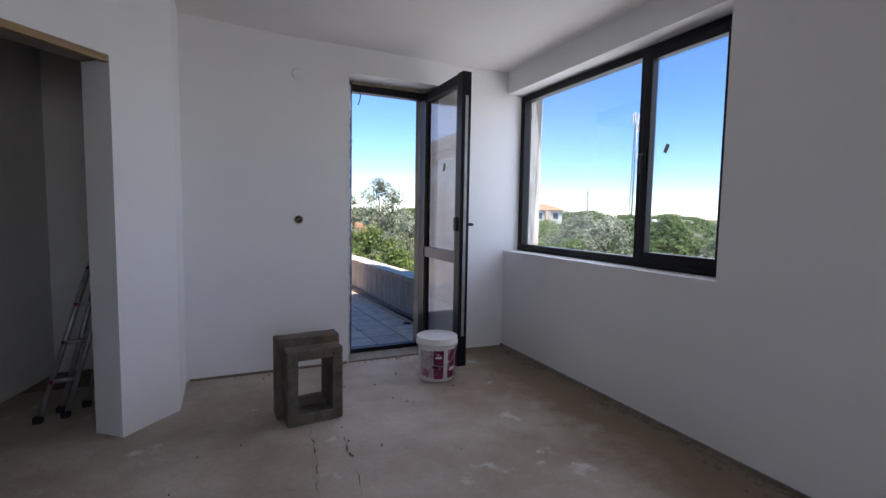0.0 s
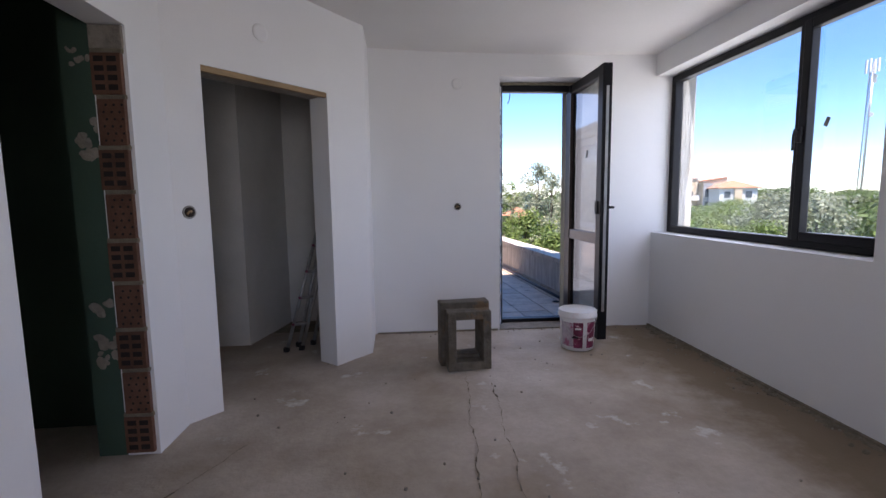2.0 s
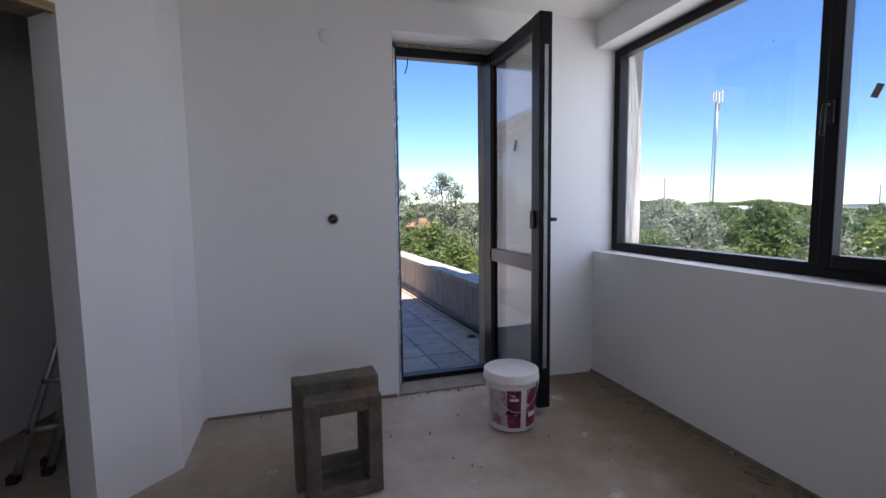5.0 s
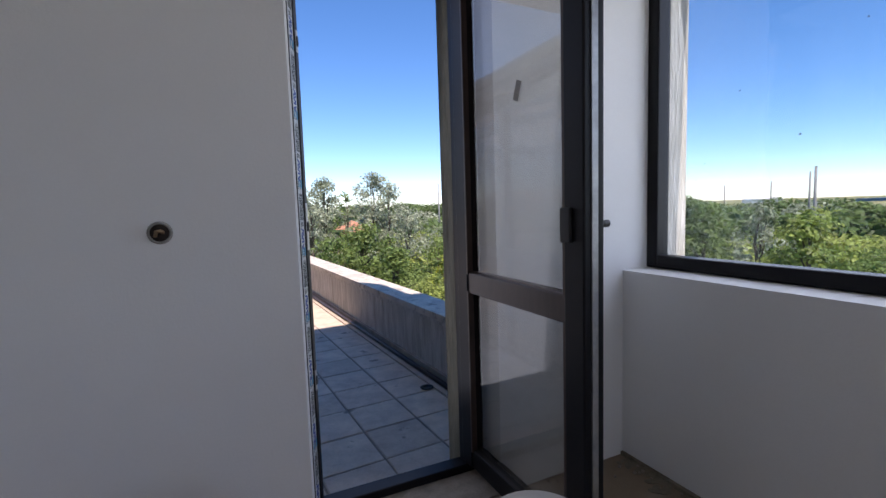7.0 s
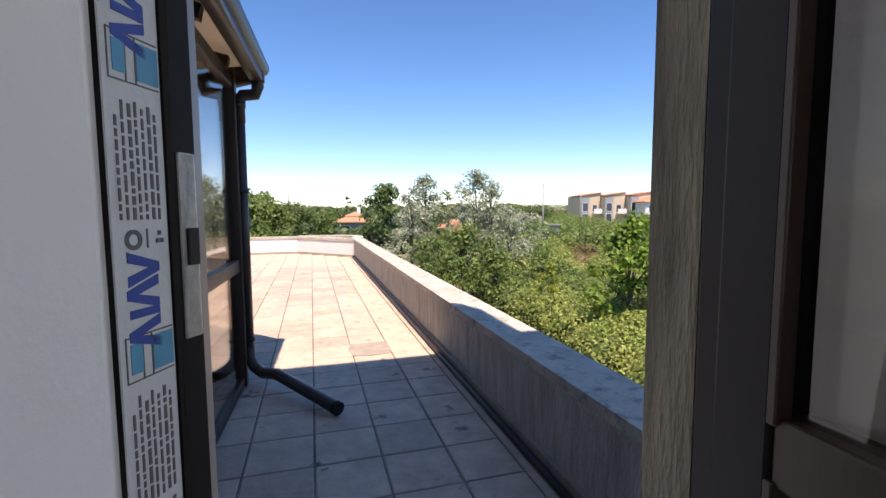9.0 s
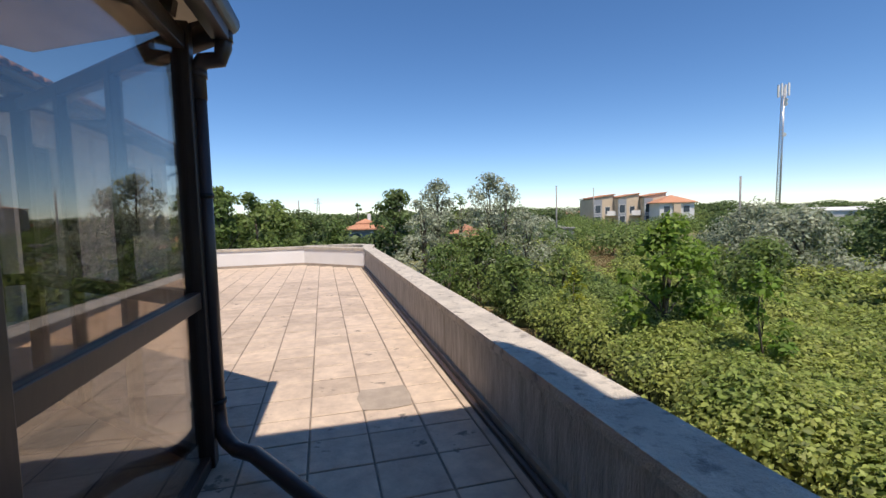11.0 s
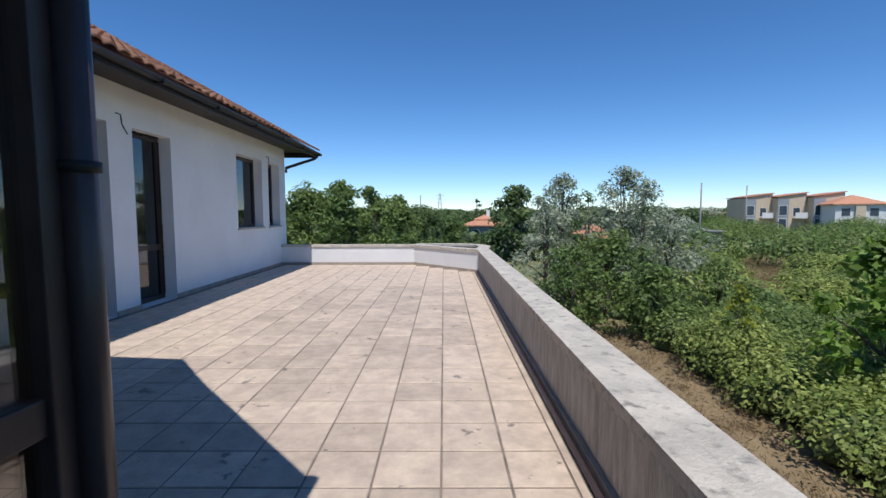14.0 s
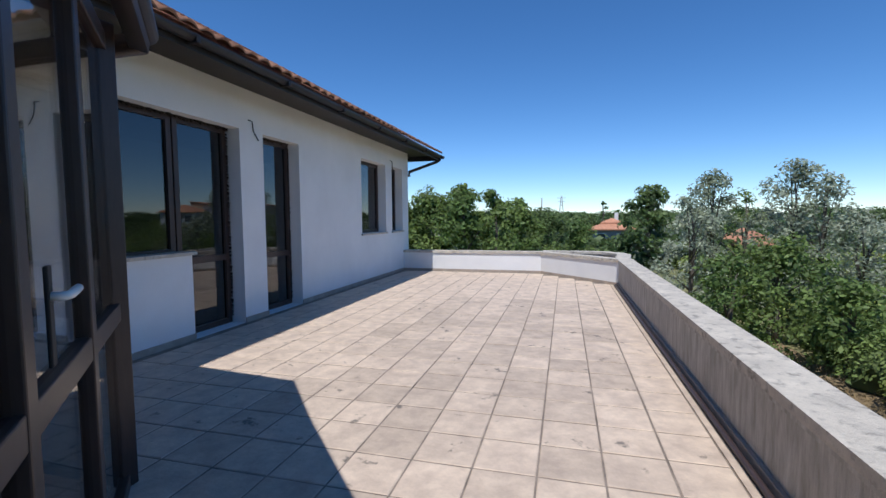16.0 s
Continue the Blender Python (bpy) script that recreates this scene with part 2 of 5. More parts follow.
def box(bm, x0, y0, z0, x1, y1, z1, m=None, bev=0.0):
    tmp = bmesh.new()
    r = bmesh.ops.create_cube(tmp, size=1.0)
    bmesh.ops.transform(tmp, matrix=Matrix.Translation(((x0 + x1) / 2, (y0 + y1) / 2, (z0 + z1) / 2)) @ Matrix.Diagonal((abs(x1 - x0), abs(y1 - y0), abs(z1 - z0), 1)), verts=tmp.verts)
    if bev:
        bmesh.ops.bevel(tmp, geom=list(tmp.edges), offset=bev, segments=2, affect="EDGES", profile=0.5)
    if m:
        bmesh.ops.transform(tmp, matrix=m, verts=tmp.verts)
    me = bpy.data.meshes.new("tmp")
    tmp.to_mesh(me), tmp.free()
    bm.from_mesh(me)
    bpy.data.meshes.remove(me)
    return bm


def prism(bm, pts, z0, z1, m=None):
    lo = [bm.verts.new((x, y, z0)) for x, y in pts]
    hi = [bm.verts.new((x, y, z1)) for x, y in pts]
    bm.faces.new(lo[::-1]), bm.faces.new(hi)
    for i in range(len(pts)):
        j = (i + 1) % len(pts)
        bm.faces.new((lo[i], lo[j], hi[j], hi[i]))
    if m:
        bmesh.ops.transform(bm, matrix=m, verts=lo + hi)
    bmesh.ops.recalc_face_normals(bm, faces=bm.faces)
    return bm


def tube(bm, pts, r, seg=12, caps=True, r1=None):
    """A round bar through pts; r to r1."""
    pts = [Vector(p) for p in pts]
    rings = []
    for i, p in enumerate(pts):
        d = (pts[min(i + 1, len(pts) - 1)] - pts[max(i - 1, 0)]).normalized()
        a = d.orthogonal().normalized() if i == 0 else (rings[-1][1] - d * rings[-1][1].dot(d)).normalized()
        b = d.cross(a)
        rr = r + ((r1 if r1 is not None else r) - r) * i / max(1, len(pts) - 1)
        rings.append(([bm.verts.new(p + (a * math.cos(k * 2 * math.pi / seg) + b * math.sin(k * 2 * math.pi / seg)) * rr) for k in range(seg)], a))
    for (q, _), (w, _) in zip(rings, rings[1:]):
        for k in range(seg):
            bm.faces.new((q[k], q[(k + 1) % seg], w[(k + 1) % seg], w[k])).smooth = True
    if caps:
        bm.faces.new(rings[0][0][::-1]), bm.faces.new(rings[-1][0])
    return bm


def lathe(bm, prof, seg=32, m=None):
    rings = [[bm.verts.new((r * math.cos(k * 2 * math.pi / seg), r * math.sin(k * 2 * math.pi / seg), z)) for k in range(seg)] for r, z in prof]
    for q, w in zip(rings, rings[1:]):
        for k in range(seg):
            bm.faces.new((q[k], q[(k + 1) % seg], w[(k + 1) % seg], w[k])).smooth = True
    bm.faces.new(rings[0][::-1])
    if prof[-1][0] > 1e-4:
        bm.faces.new(rings[-1])
    if m:
        bmesh.ops.transform(bm, matrix=m, verts=[v for q in rings for v in q])
    return bm


def mesh_of(name, bm, material):
    me = bpy.data.meshes.new(name)
    bm.to_mesh(me), bm.free()
    me.materials.append(material)
    return me


def thing(name, label, category, at=(0, 0, 0), group="", kind=""):
    e = new(name)
    e.location = at
    e.empty_display_size = 0.1
    bpy.context.view_layer.update()
    return tagged(e, label, category, group, kind)


def part(name, bm, material, parent, label=""):
    ob = new(name, mesh_of(name, bm, material))
    ob.parent = parent
    if not parent.parent:
        ob.matrix_parent_inverse = Matrix.Translation(parent.location).inverted()
    return tagged(ob, label)


def single(name, bm, material, label, category, group="", kind=""):
    return tagged(new(name, mesh_of(name, bm, material)), label, category, group, kind)


def structure(name, bm, material, label, category="wall"):
    return single(name, bm, material, label, category, kind="structure")


def B():
    return bmesh.new()


# ---- the room ----
XR, YD, CEIL = 2.97, 4.045, 2.63
WY0, WY1, WZ0, WZ1 = 1.87, 4.05, 0.935, 2.43
DX0, DX1, DZ = 1.445, 2.25, 2.42
XO, YO = 3.34, 4.44
XL = -0.735

# floor: one uneven sheet
bm = bmesh.new()
nx, ny = 70, 90
grid = [[None] * (ny + 1) for _ in range(nx + 1)]
for i in range(nx + 1):
    for j in range(ny + 1):
        x, y = -3.0 + 6.0 * i / nx, -3.3 + 7.5 * j / ny
        z = 0.006 * noise.noise((x * 1.7, y * 1.7, 0)) + 0.003 * noise.noise((x * 7, y * 7, 3))
        if x > 2.97 - 0.25 or y > 4.2:
            z -= 0.004
        grid[i][j] = bm.verts.new((x, y, z - 0.004))
for i in range(nx):
    for j in range(ny):
        bm.faces.new((grid[i][j], grid[i + 1][j], grid[i + 1][j + 1], grid[i][j + 1])).smooth = True
structure("floor", bm, SCREED, "bare grey cement screed floor, stained and dusty", "floor")
bm = B()
box(bm, -3.2, -3.5, -0.32, XO, YO, -0.03)
structure("floor_slab", bm, MORTAR, "concrete floor slab under the screed", "floor")

bm = B()
nx, ny = 40, 50
grid = [[bm.verts.new((-3.0 + 6.1 * i / nx, -3.3 + 8.4 * j / ny, CEIL + 0.012 * noise.noise((i * 0.13, j * 0.13, 7)) + 0.05 * max(0, 0.9 - (-3.0 + 6.1 * i / nx)))) for j in range(ny + 1)] for i in range(nx + 1)]
for i in range(nx):
    for j in range(ny):
        bm.faces.new((grid[i][j], grid[i][j + 1], grid[i + 1][j + 1], grid[i + 1][j])).smooth = True
structure("ceiling", bm, CEILING, "white plastered ceiling, slightly uneven", "ceiling")
bm = B()
box(bm, -3.2, -3.5, 2.95, XO, YO + 0.7, 3.2)
structure("ceiling_slab", bm, MORTAR, "concrete slab above the ceiling", "ceiling")

# window wall
bm = B()
box(bm, XR, -3.5, -0.05, XO, YO, WZ0)
box(bm, XR, -3.5, WZ0, XO, WY0, WZ1)
box(bm, XR, -3.5, WZ1, XO, YO, 3.0)
box(bm, 3.16, WY1 - 0.0, WZ0, XO, YO, WZ1)
structure("wall_east", bm, PLASTER, "white plastered wall with a wide window opening")
# outer pier beside the window, seen through the glass
bm = B()
box(bm, 3.215, WY1 - 0.06, WZ0, XO, WY1 - 0.002, WZ1)
structure("window_reveal", bm, STUCCO, "cream rendered outer window reveal", "reveal")

# door wall
bm = B()
box(bm, 0.23, YD, -0.05, DX0, YO, 3.0)
box(bm, DX1, YD, -0.05, XR - 0.001, YO, 3.0)
box(bm, XR - 0.001, YD, -0.05, 3.16, YO, 3.0)
box(bm, DX0, YD, DZ, DX1, YO, 3.0)
structure("wall_north", bm, PLASTER, "white plastered wall with the terrace door opening")

# angled wall with the doorway
P0, P1 = Vector((XL, 2.36)), Vector((0.244, 3.507))
ud = (P1 - P0).normalized()
nd = Vector((-ud.y, ud.x))
def on(s, d=0.0):
    q = P0 + ud * s + nd * d
    return (q.x, q.y)
LEN = (P1 - P0).length
S0, S1, TH = 0.205, 1.12, 0.20
bm = B()
prism(bm, [(XL, 2.36), on(S0), on(S0, TH), (XL - 0.16, 2.36)], -0.05, 2.95)
prism(bm, [on(S1), on(LEN), (0.23, YD + 0.002), (0.08, YD + 0.002), on(S1, TH)], -0.05, 2.95)
prism(bm, [on(S0), on(S1), on(S1, TH), on(S0, TH)], 2.08, 2.95)
structure("wall_angled", bm, PLASTER, "white plastered angled wall with an unfinished doorway")
bm = B()
prism(bm, [on(S0, 0.004), on(S1 - 0.002, 0.004), on(S1 - 0.002, 0.03), on(S0, 0.03)], 2.045, 2.079)
structure("trim_lintel", bm, WOOD, "raw wooden board under the doorway lintel", "trim")
bm = B()
prism(bm, [on(S0, 0.032), on(S1 - 0.002, 0.032), on(S1 - 0.002, TH), on(S0, TH)], 2.06, 2.079)
structure("trim_soffit", bm, MORTAR, "bare cement doorway soffit", "trim")

# left wall with the tall dark opening
bm = B()
box(bm, XL - 0.16, 2.045, -0.05, XL, 2.36, 2.95)
box(bm, XL - 0.16, -3.5, -0.05, XL, 1.31, 2.95)
box(bm, XL - 0.16, 1.31, 2.12, XL, 2.045, 2.95)
structure("wall_west", bm, PLASTER, "white plastered wall with a raw door opening")
# unseen south wall; its opening is added to let daylight in
bm = B()
box(bm, XL - 0.16, -3.5, -0.05, 0.5, -3.3, 2.95)
box(bm, 2.1, -3.5, -0.05, XR, -3.3, 2.95)
box(bm, 0.5, -3.5, -0.05, 2.1, -3.3, 0.93)
box(bm, 0.5, -3.5, 2.3, 2.1, -3.3, 2.95)
structure("wall_south", bm, PLASTER, "plain white plastered wall, unseen, with an added window opening")

# green boarded side room
bm = B()
box(bm, -1.04, 2.05, -0.05, XL - 0.16, 2.11, 2.6)
box(bm, -2.5, 2.40, -0.05, -0.9, 2.46, 2.6)
box(bm, -1.86, 0.2, -0.05, -1.8, 2.46, 2.6)
box(bm, -2.5, 0.2, -0.05, -0.9, 0.26, 2.6)
box(bm, -1.06, 2.11, -0.05, -1.0, 2.40, 2.6)
structure("wall_green_board", bm, GREEN, "dark green plasterboard walls with pale filler patches")
bm = B()
box(bm, -2.5, 0.26, 2.45, -0.9, 2.40, 2.5)
structure("ceiling_side_room", bm, GREEN, "dark boarded ceiling", "ceiling")

# hall beyond the doorway
bm = B()
prism(bm, [(-2.4, 3.82), (-0.88, 3.83), (-0.88, 3.95), (-2.4, 3.95)], -0.05, 2.9)
prism(bm, [(-0.88, 3.832), (-0.72, 4.64), (-0.86, 4.66), (-1.0, 3.832)], -0.05, 2.9)
prism(bm, [(-0.72, 4.64), (0.4, 4.72), (0.4, 4.86), (-0.86, 4.78)], -0.05, 2.9)
box(bm, -2.5, 2.462, -0.05, -2.4, 3.95, 2.9)
box(bm, 0.1, YO + 0.003, -0.05, 0.28, 4.72, 2.9)
structure("wall_hall", bm, ROOM_DARK, "grey unpainted plaster walls of the hall")
bm = B()
prism(bm, [(-2.4, 2.47), (-0.9, 2.47), (0.22, 3.9), (0.22, 4.7), (-2.4, 4.7)], -0.16, -0.012)
structure("floor_hall", bm, DUST, "dusty bare cement floor of the hall", "floor")

# dust and rubble along the wall foot
rng = random.Random(4)
bm = B()
for k in range(240):
    side = rng.random()
    if side < 0.55:
        x, y = XR - abs(rng.gauss(0, 0.10)) - 0.01, rng.uniform(-0.8, 4.0)
    elif side < 0.75:
        x, y = rng.uniform(0.3, 2.9), YD - abs(rng.gauss(0, 0.06)) - 0.01
    else:
        x, y = rng.uniform(-0.6, 2.7), rng.uniform(0.4, 3.9)
    s = rng.uniform(0.002, 0.009) * (1.6 if rng.random() < 0.05 else 1)
    r = bmesh.ops.create_icosphere(bm, subdivisions=1, radius=s, matrix=pose(x, y, s * 0.3, rng.uniform(0, 360), 0, rng.uniform(0, 360)))
single("floor_debris", bm, MORTAR, "crumbs of mortar and dust on the screed", "debris", kind="stuff")
bm = B()
for x0, y0, x1, y1, n in ((0.98, 3.0, 0.80, 0.9, 60), (1.13, 2.75, 1.0, 0.9, 50), (-0.3, 2.1, -0.75, 1.2, 16)):
    ps = []
    for i in range(n + 1):
        f = i / n
        ps.append((x0 + (x1 - x0) * f + 0.035 * noise.noise((f * 7, x0, 1)) + 0.022 * noise.noise((f * 30, x0, 1)), y0 + (y1 - y0) * f))
    for (ax, ay), (bx, by) in zip(ps, ps[1:]):
        tube(bm, [(ax, ay, 0.0), (bx, by, 0.0)], 0.0005 + 0.0045 * rng.random() ** 3, 5)
single("floor_crack", bm, DUST, "thin cracks running through the screed", "crack", kind="stuff")
bm = B()
prism(bm, [(XR - 0.02, -1.5), (XR - 0.001, -1.5), (XR - 0.001, 4.04), (XR - 0.016, 4.04), (XR - 0.03, 3.0), (XR - 0.02, 2.0), (XR - 0.035, 0.6)], -0.01, 0.012)
prism(bm, [(0.25, YD - 0.012), (1.43, YD - 0.018), (1.43, YD - 0.001), (0.25, YD - 0.001)], -0.01, 0.010)
structure("baseboard_gap", bm, DUST, "rough dirty plaster edge at the wall foot", "baseboard")


def frame_rect(bm, y0, y1, z0, z1, w, x0, x1, bev=0.006):
    """An upright rectangular frame in the plane of y and z."""
    box(bm, x0, y0, z0, x1, y0 + w, z1, bev=bev)
    box(bm, x0, y1 - w, z0, x1, y1, z1, bev=bev)
    box(bm, x0, y0 + w - 0.002, z0, x1, y1 - w + 0.002, z0 + w, bev=bev)
    box(bm, x0, y0 + w - 0.002, z1 - w, x1, y1 - w + 0.002, z1, bev=bev)
    return bm


# wide window
win = thing("window_1", "wide anthracite two-part window in the white wall", "window", (3.16, 3.0, WZ0), kind="structure")
part("window_frame", frame_rect(B(), WY0 + 0.003, WY1 - 0.003, WZ0 + 0.004, WZ1 - 0.003, 0.062, 3.13, 3.21), FRAME, win)
bm = B()
box(bm, 3.132, 2.53, WZ0 + 0.06, 3.208, 2.60, WZ1 - 0.06, bev=0.005)
part("mullion", bm, FRAME, win)
sash = part("sash", frame_rect(B(), WY0 + 0.05, 2.545, WZ0 + 0.05, WZ1 - 0.05, 0.06, 3.105, 3.165), FRAME, win, "opening sash")
bm = B()
box(bm, 3.088, 2.50, 1.62, 3.104, 2.535, 1.72, bev=0.005)
tube(bm, [(3.09, 2.517, 1.70), (3.06, 2.517, 1.70), (3.055, 2.517, 1.66), (3.055, 2.517, 1.57)], 0.009, 10)
part("window_handle", bm, RUBBER, sash, "black window handle")
for y0, y1, x in ((WY0 + 0.10, 2.49, 3.15), (2.60, WY1 - 0.06, 3.17)):
    bm = B()
    box(bm, x - 0.004, y0, WZ0 + 0.06, x + 0.004, y1, WZ1 - 0.06)
    g = part("pane", bm, GLASS, win, "clear glass pane with specks")
    g.visible_shadow = False
bm = B()
box(bm, -0.014, -0.0015, -0.028, 0.014, 0.0015, 0.028, pose(3.143, 2.375, 1.73, 0, 0, 90) @ pose(0, 0, 0, 0, -24, 0))
single("sticker", bm, POLE, "small grey sticker on the window pane", "sticker")
bm = B()
for k in range(16):
    bmesh.ops.create_icosphere(bm, subdivisions=1, radius=rng.uniform(0.002, 0.006), matrix=pose(3.163, rng.uniform(2.7, 3.95), rng.uniform(1.3, 2.2)) @ Matrix.Diagonal((0.2, 1, 0.7, 1)))
single("window_specks", bm, POLE, "dirt specks on the window glass", "dirt", kind="stuff")

# terrace door: frame, leaf standing open
FY0, FY1 = 4.25, 4.33
door = thing("door_1", "anthracite glazed terrace door standing open into the room", "door", (1.8, 4.2, 0), kind="structure")
bm = B()
prism(bm, [(DX0 - 0.02, 4.150), (1.472, 4.150), (1.494, 4.206), (1.500, 4.206), (1.513, 4.228), (1.511, 4.256), (1.486, FY1), (DX0 - 0.02, FY1)], 0.0, DZ - 0.03)
box(bm, DX1 - 0.062, FY0, 0.0, DX1 - 0.002, FY1, DZ - 0.03, bev=0.005)
box(bm, DX0 + 0.06, FY0, DZ - 0.09, DX1 - 0.06, FY1, DZ - 0.03, bev=0.005)
box(bm, DX0 + 0.06, FY0, 0.0, DX1 - 0.06, FY1, 0.045, bev=0.005)
dframe = part("door_frame", bm, FRAME, door)
bm = B()
MP = pose(1.5065, 4.219, 0, 0, 0, 60)
for z0, z1 in ((1.12, 1.30), (0.56, 0.64), (1.86, 1.94)):
    bm = B()
    box(bm, -0.010, -0.003, z0, 0.010, 0.006, z1, MP, 0.002)
    plate = part("strike_plate", bm, ALU, dframe, "steel strike plate")
    bm = B()
    box(bm, -0.005, -0.006, (z0 + z1) / 2 - 0.018, 0.008, -0.002, (z0 + z1) / 2 + 0.018, MP, 0.001)
    part("keep", bm, RUBBER, plate)
bm = B()
for k in range(60):
    z = 0.05 + 2.28 * k / 60
    box(bm, -0.002, -0.002, z, 0.003 + 0.004 * noise.noise((z * 9, 1, 0)), 0.004, z + 0.041, pose(1.4975, 4.207, 0, 0, 0, 20))
part("seal_lip", bm, RUBBER, dframe, "black rubber seal")
bm = B()
box(bm, DX0, FY0 - 0.006, DZ - 0.028, DX1, FY1 + 0.05, DZ - 0.004)
part("foam_strip", bm, FOAM, door, "torn foam strip above the frame")

HX, HY = 2.225, 4.29
ang = math.degrees(math.atan2(3.467 - HY, 2.232 - HX))
ML = pose(HX, HY, 0, 0, 0, ang)
W = 0.835
bm = B()
box(bm, 0.0, -0.04, 0.05, 0.092, 0.04, 2.385, ML, 0.006)
box(bm, W - 0.092, -0.04, 0.05, W, 0.04, 2.385, ML, 0.006)
box(bm, 0.09, -0.033, 0.05, W - 0.09, 0.033, 0.14, ML, 0.006)
box(bm, 0.09, -0.033, 2.30, W - 0.09, 0.033, 2.385, ML, 0.006)
leaf = part("door_leaf", bm, FRAME, door)
bm = B()
box(bm, 0.09, -0.034, 0.88, W - 0.09, 0.034, 0.975, ML, 0.006)
part("rail", bm, FRAME_IN, leaf, "brown middle rail")
bm = B()
for z0, z1 in ((0.13, 0.89), (0.965, 2.31)):
    box(bm, 0.085, -0.04, z0, 0.100, -0.012, z1, ML, 0.003)
    box(bm, W - 0.10, -0.04, z0, W - 0.085, -0.012, z1, ML, 0.003)
part("glazing_bead", bm, FRAME_IN, leaf)
for z0, z1 in ((0.13, 0.89), (0.965, 2.31)):
    bm = B()
    box(bm, 0.09, -0.012, z0, W - 0.09, 0.012, z1, ML)
    part("pane", bm, GLASS_L, leaf, "glass pane").visible_shadow = False
bm = B()
box(bm, W - 0.098, -0.052, 1.145, W - 0.050, -0.04, 1.255, ML, 0.005)
box(bm, W - 0.06, 0.04, 1.12, W - 0.03, 0.05, 1.28, ML, 0.003)
tube(bm, [ML @ Vector((W - 0.046, 0.045, 1.20)), ML @ Vector((W - 0.046, 0.10, 1.20))], 0.012, 10)
part("door_handle", bm, RUBBER, leaf, "black lock block and knob")
bm = B()
box(bm, W, -0.012, 0.3, W + 0.004, 0.012, 2.2, ML)
part("lock_rail", bm, ALU, leaf, "metal lock rail on the leaf edge")
bm = B()
box(bm, -0.016, -0.0015, -0.035, 0.016, 0.0015, 0.035, ML @ pose(0.47, -0.016, 1.68, 0, 22, 0))
single("sticker", bm, POLE, "small grey sticker on the door pane", "sticker")

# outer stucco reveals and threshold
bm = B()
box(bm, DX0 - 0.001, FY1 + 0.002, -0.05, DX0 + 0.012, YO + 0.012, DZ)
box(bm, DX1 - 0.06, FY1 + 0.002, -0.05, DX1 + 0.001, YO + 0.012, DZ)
structure("door_reveal", bm, REVEAL, "rough darker stucco on the outer door reveal", "reveal")
bm = B()
box(bm, DX0, YD - 0.01, -0.06, DX1, FY0 + 0.01, 0.008)
structure("threshold", bm, MORTAR, "rough cement threshold of the terrace door", "threshold")

# plaster reveal that meets the frame
bm = B()
prism(bm, [(DX0 - 0.001, YD + 0.001), (DX0 + 0.002, YD + 0.001), (1.466, 4.135), (1.466, 4.149), (DX0 - 0.001, 4.149)], 0.0, DZ)
structure("door_reveal_inner", bm, PLASTER, "white plaster reveal beside the door frame", "reveal")

# protective tape with print on the slanted room side of the frame
MTP = pose(1.4705, 4.148, 0, 0, 0, math.degrees(math.atan2(0.056, 0.022)))
TW_ = 0.059   # tape: x across it, -y outwards, z up
tape = thing("protective_tape", "white printed protective tape on the door frame", "tape", (1.47, 4.148, 0.0))
bm = B()
box(bm, 0, -0.0025, 0.02, TW_, -0.0005, 2.36, MTP)
part("film", bm, TAPE, tape)


def flat(bm, pts):
    """A thin printed shape on the tape, from corners across and up."""
    lo = [bm.verts.new(MTP @ Vector((x, -0.0025, z))) for x, z in pts]
    hi = [bm.verts.new(MTP @ Vector((x, -0.0032, z))) for x, z in pts]
    bm.faces.new(lo), bm.faces.new(hi[::-1])
    for i in range(len(pts)):
        j = (i + 1) % len(pts)
        bm.faces.new((lo[i], hi[i], hi[j], lo[j]))
    bmesh.ops.recalc_face_normals(bm, faces=bm.faces)
    return bm


def rect(bm, x0, x1, z0, z1):
    return flat(bm, [(x0, z0), (x1, z0), (x1, z1), (x0, z1)])


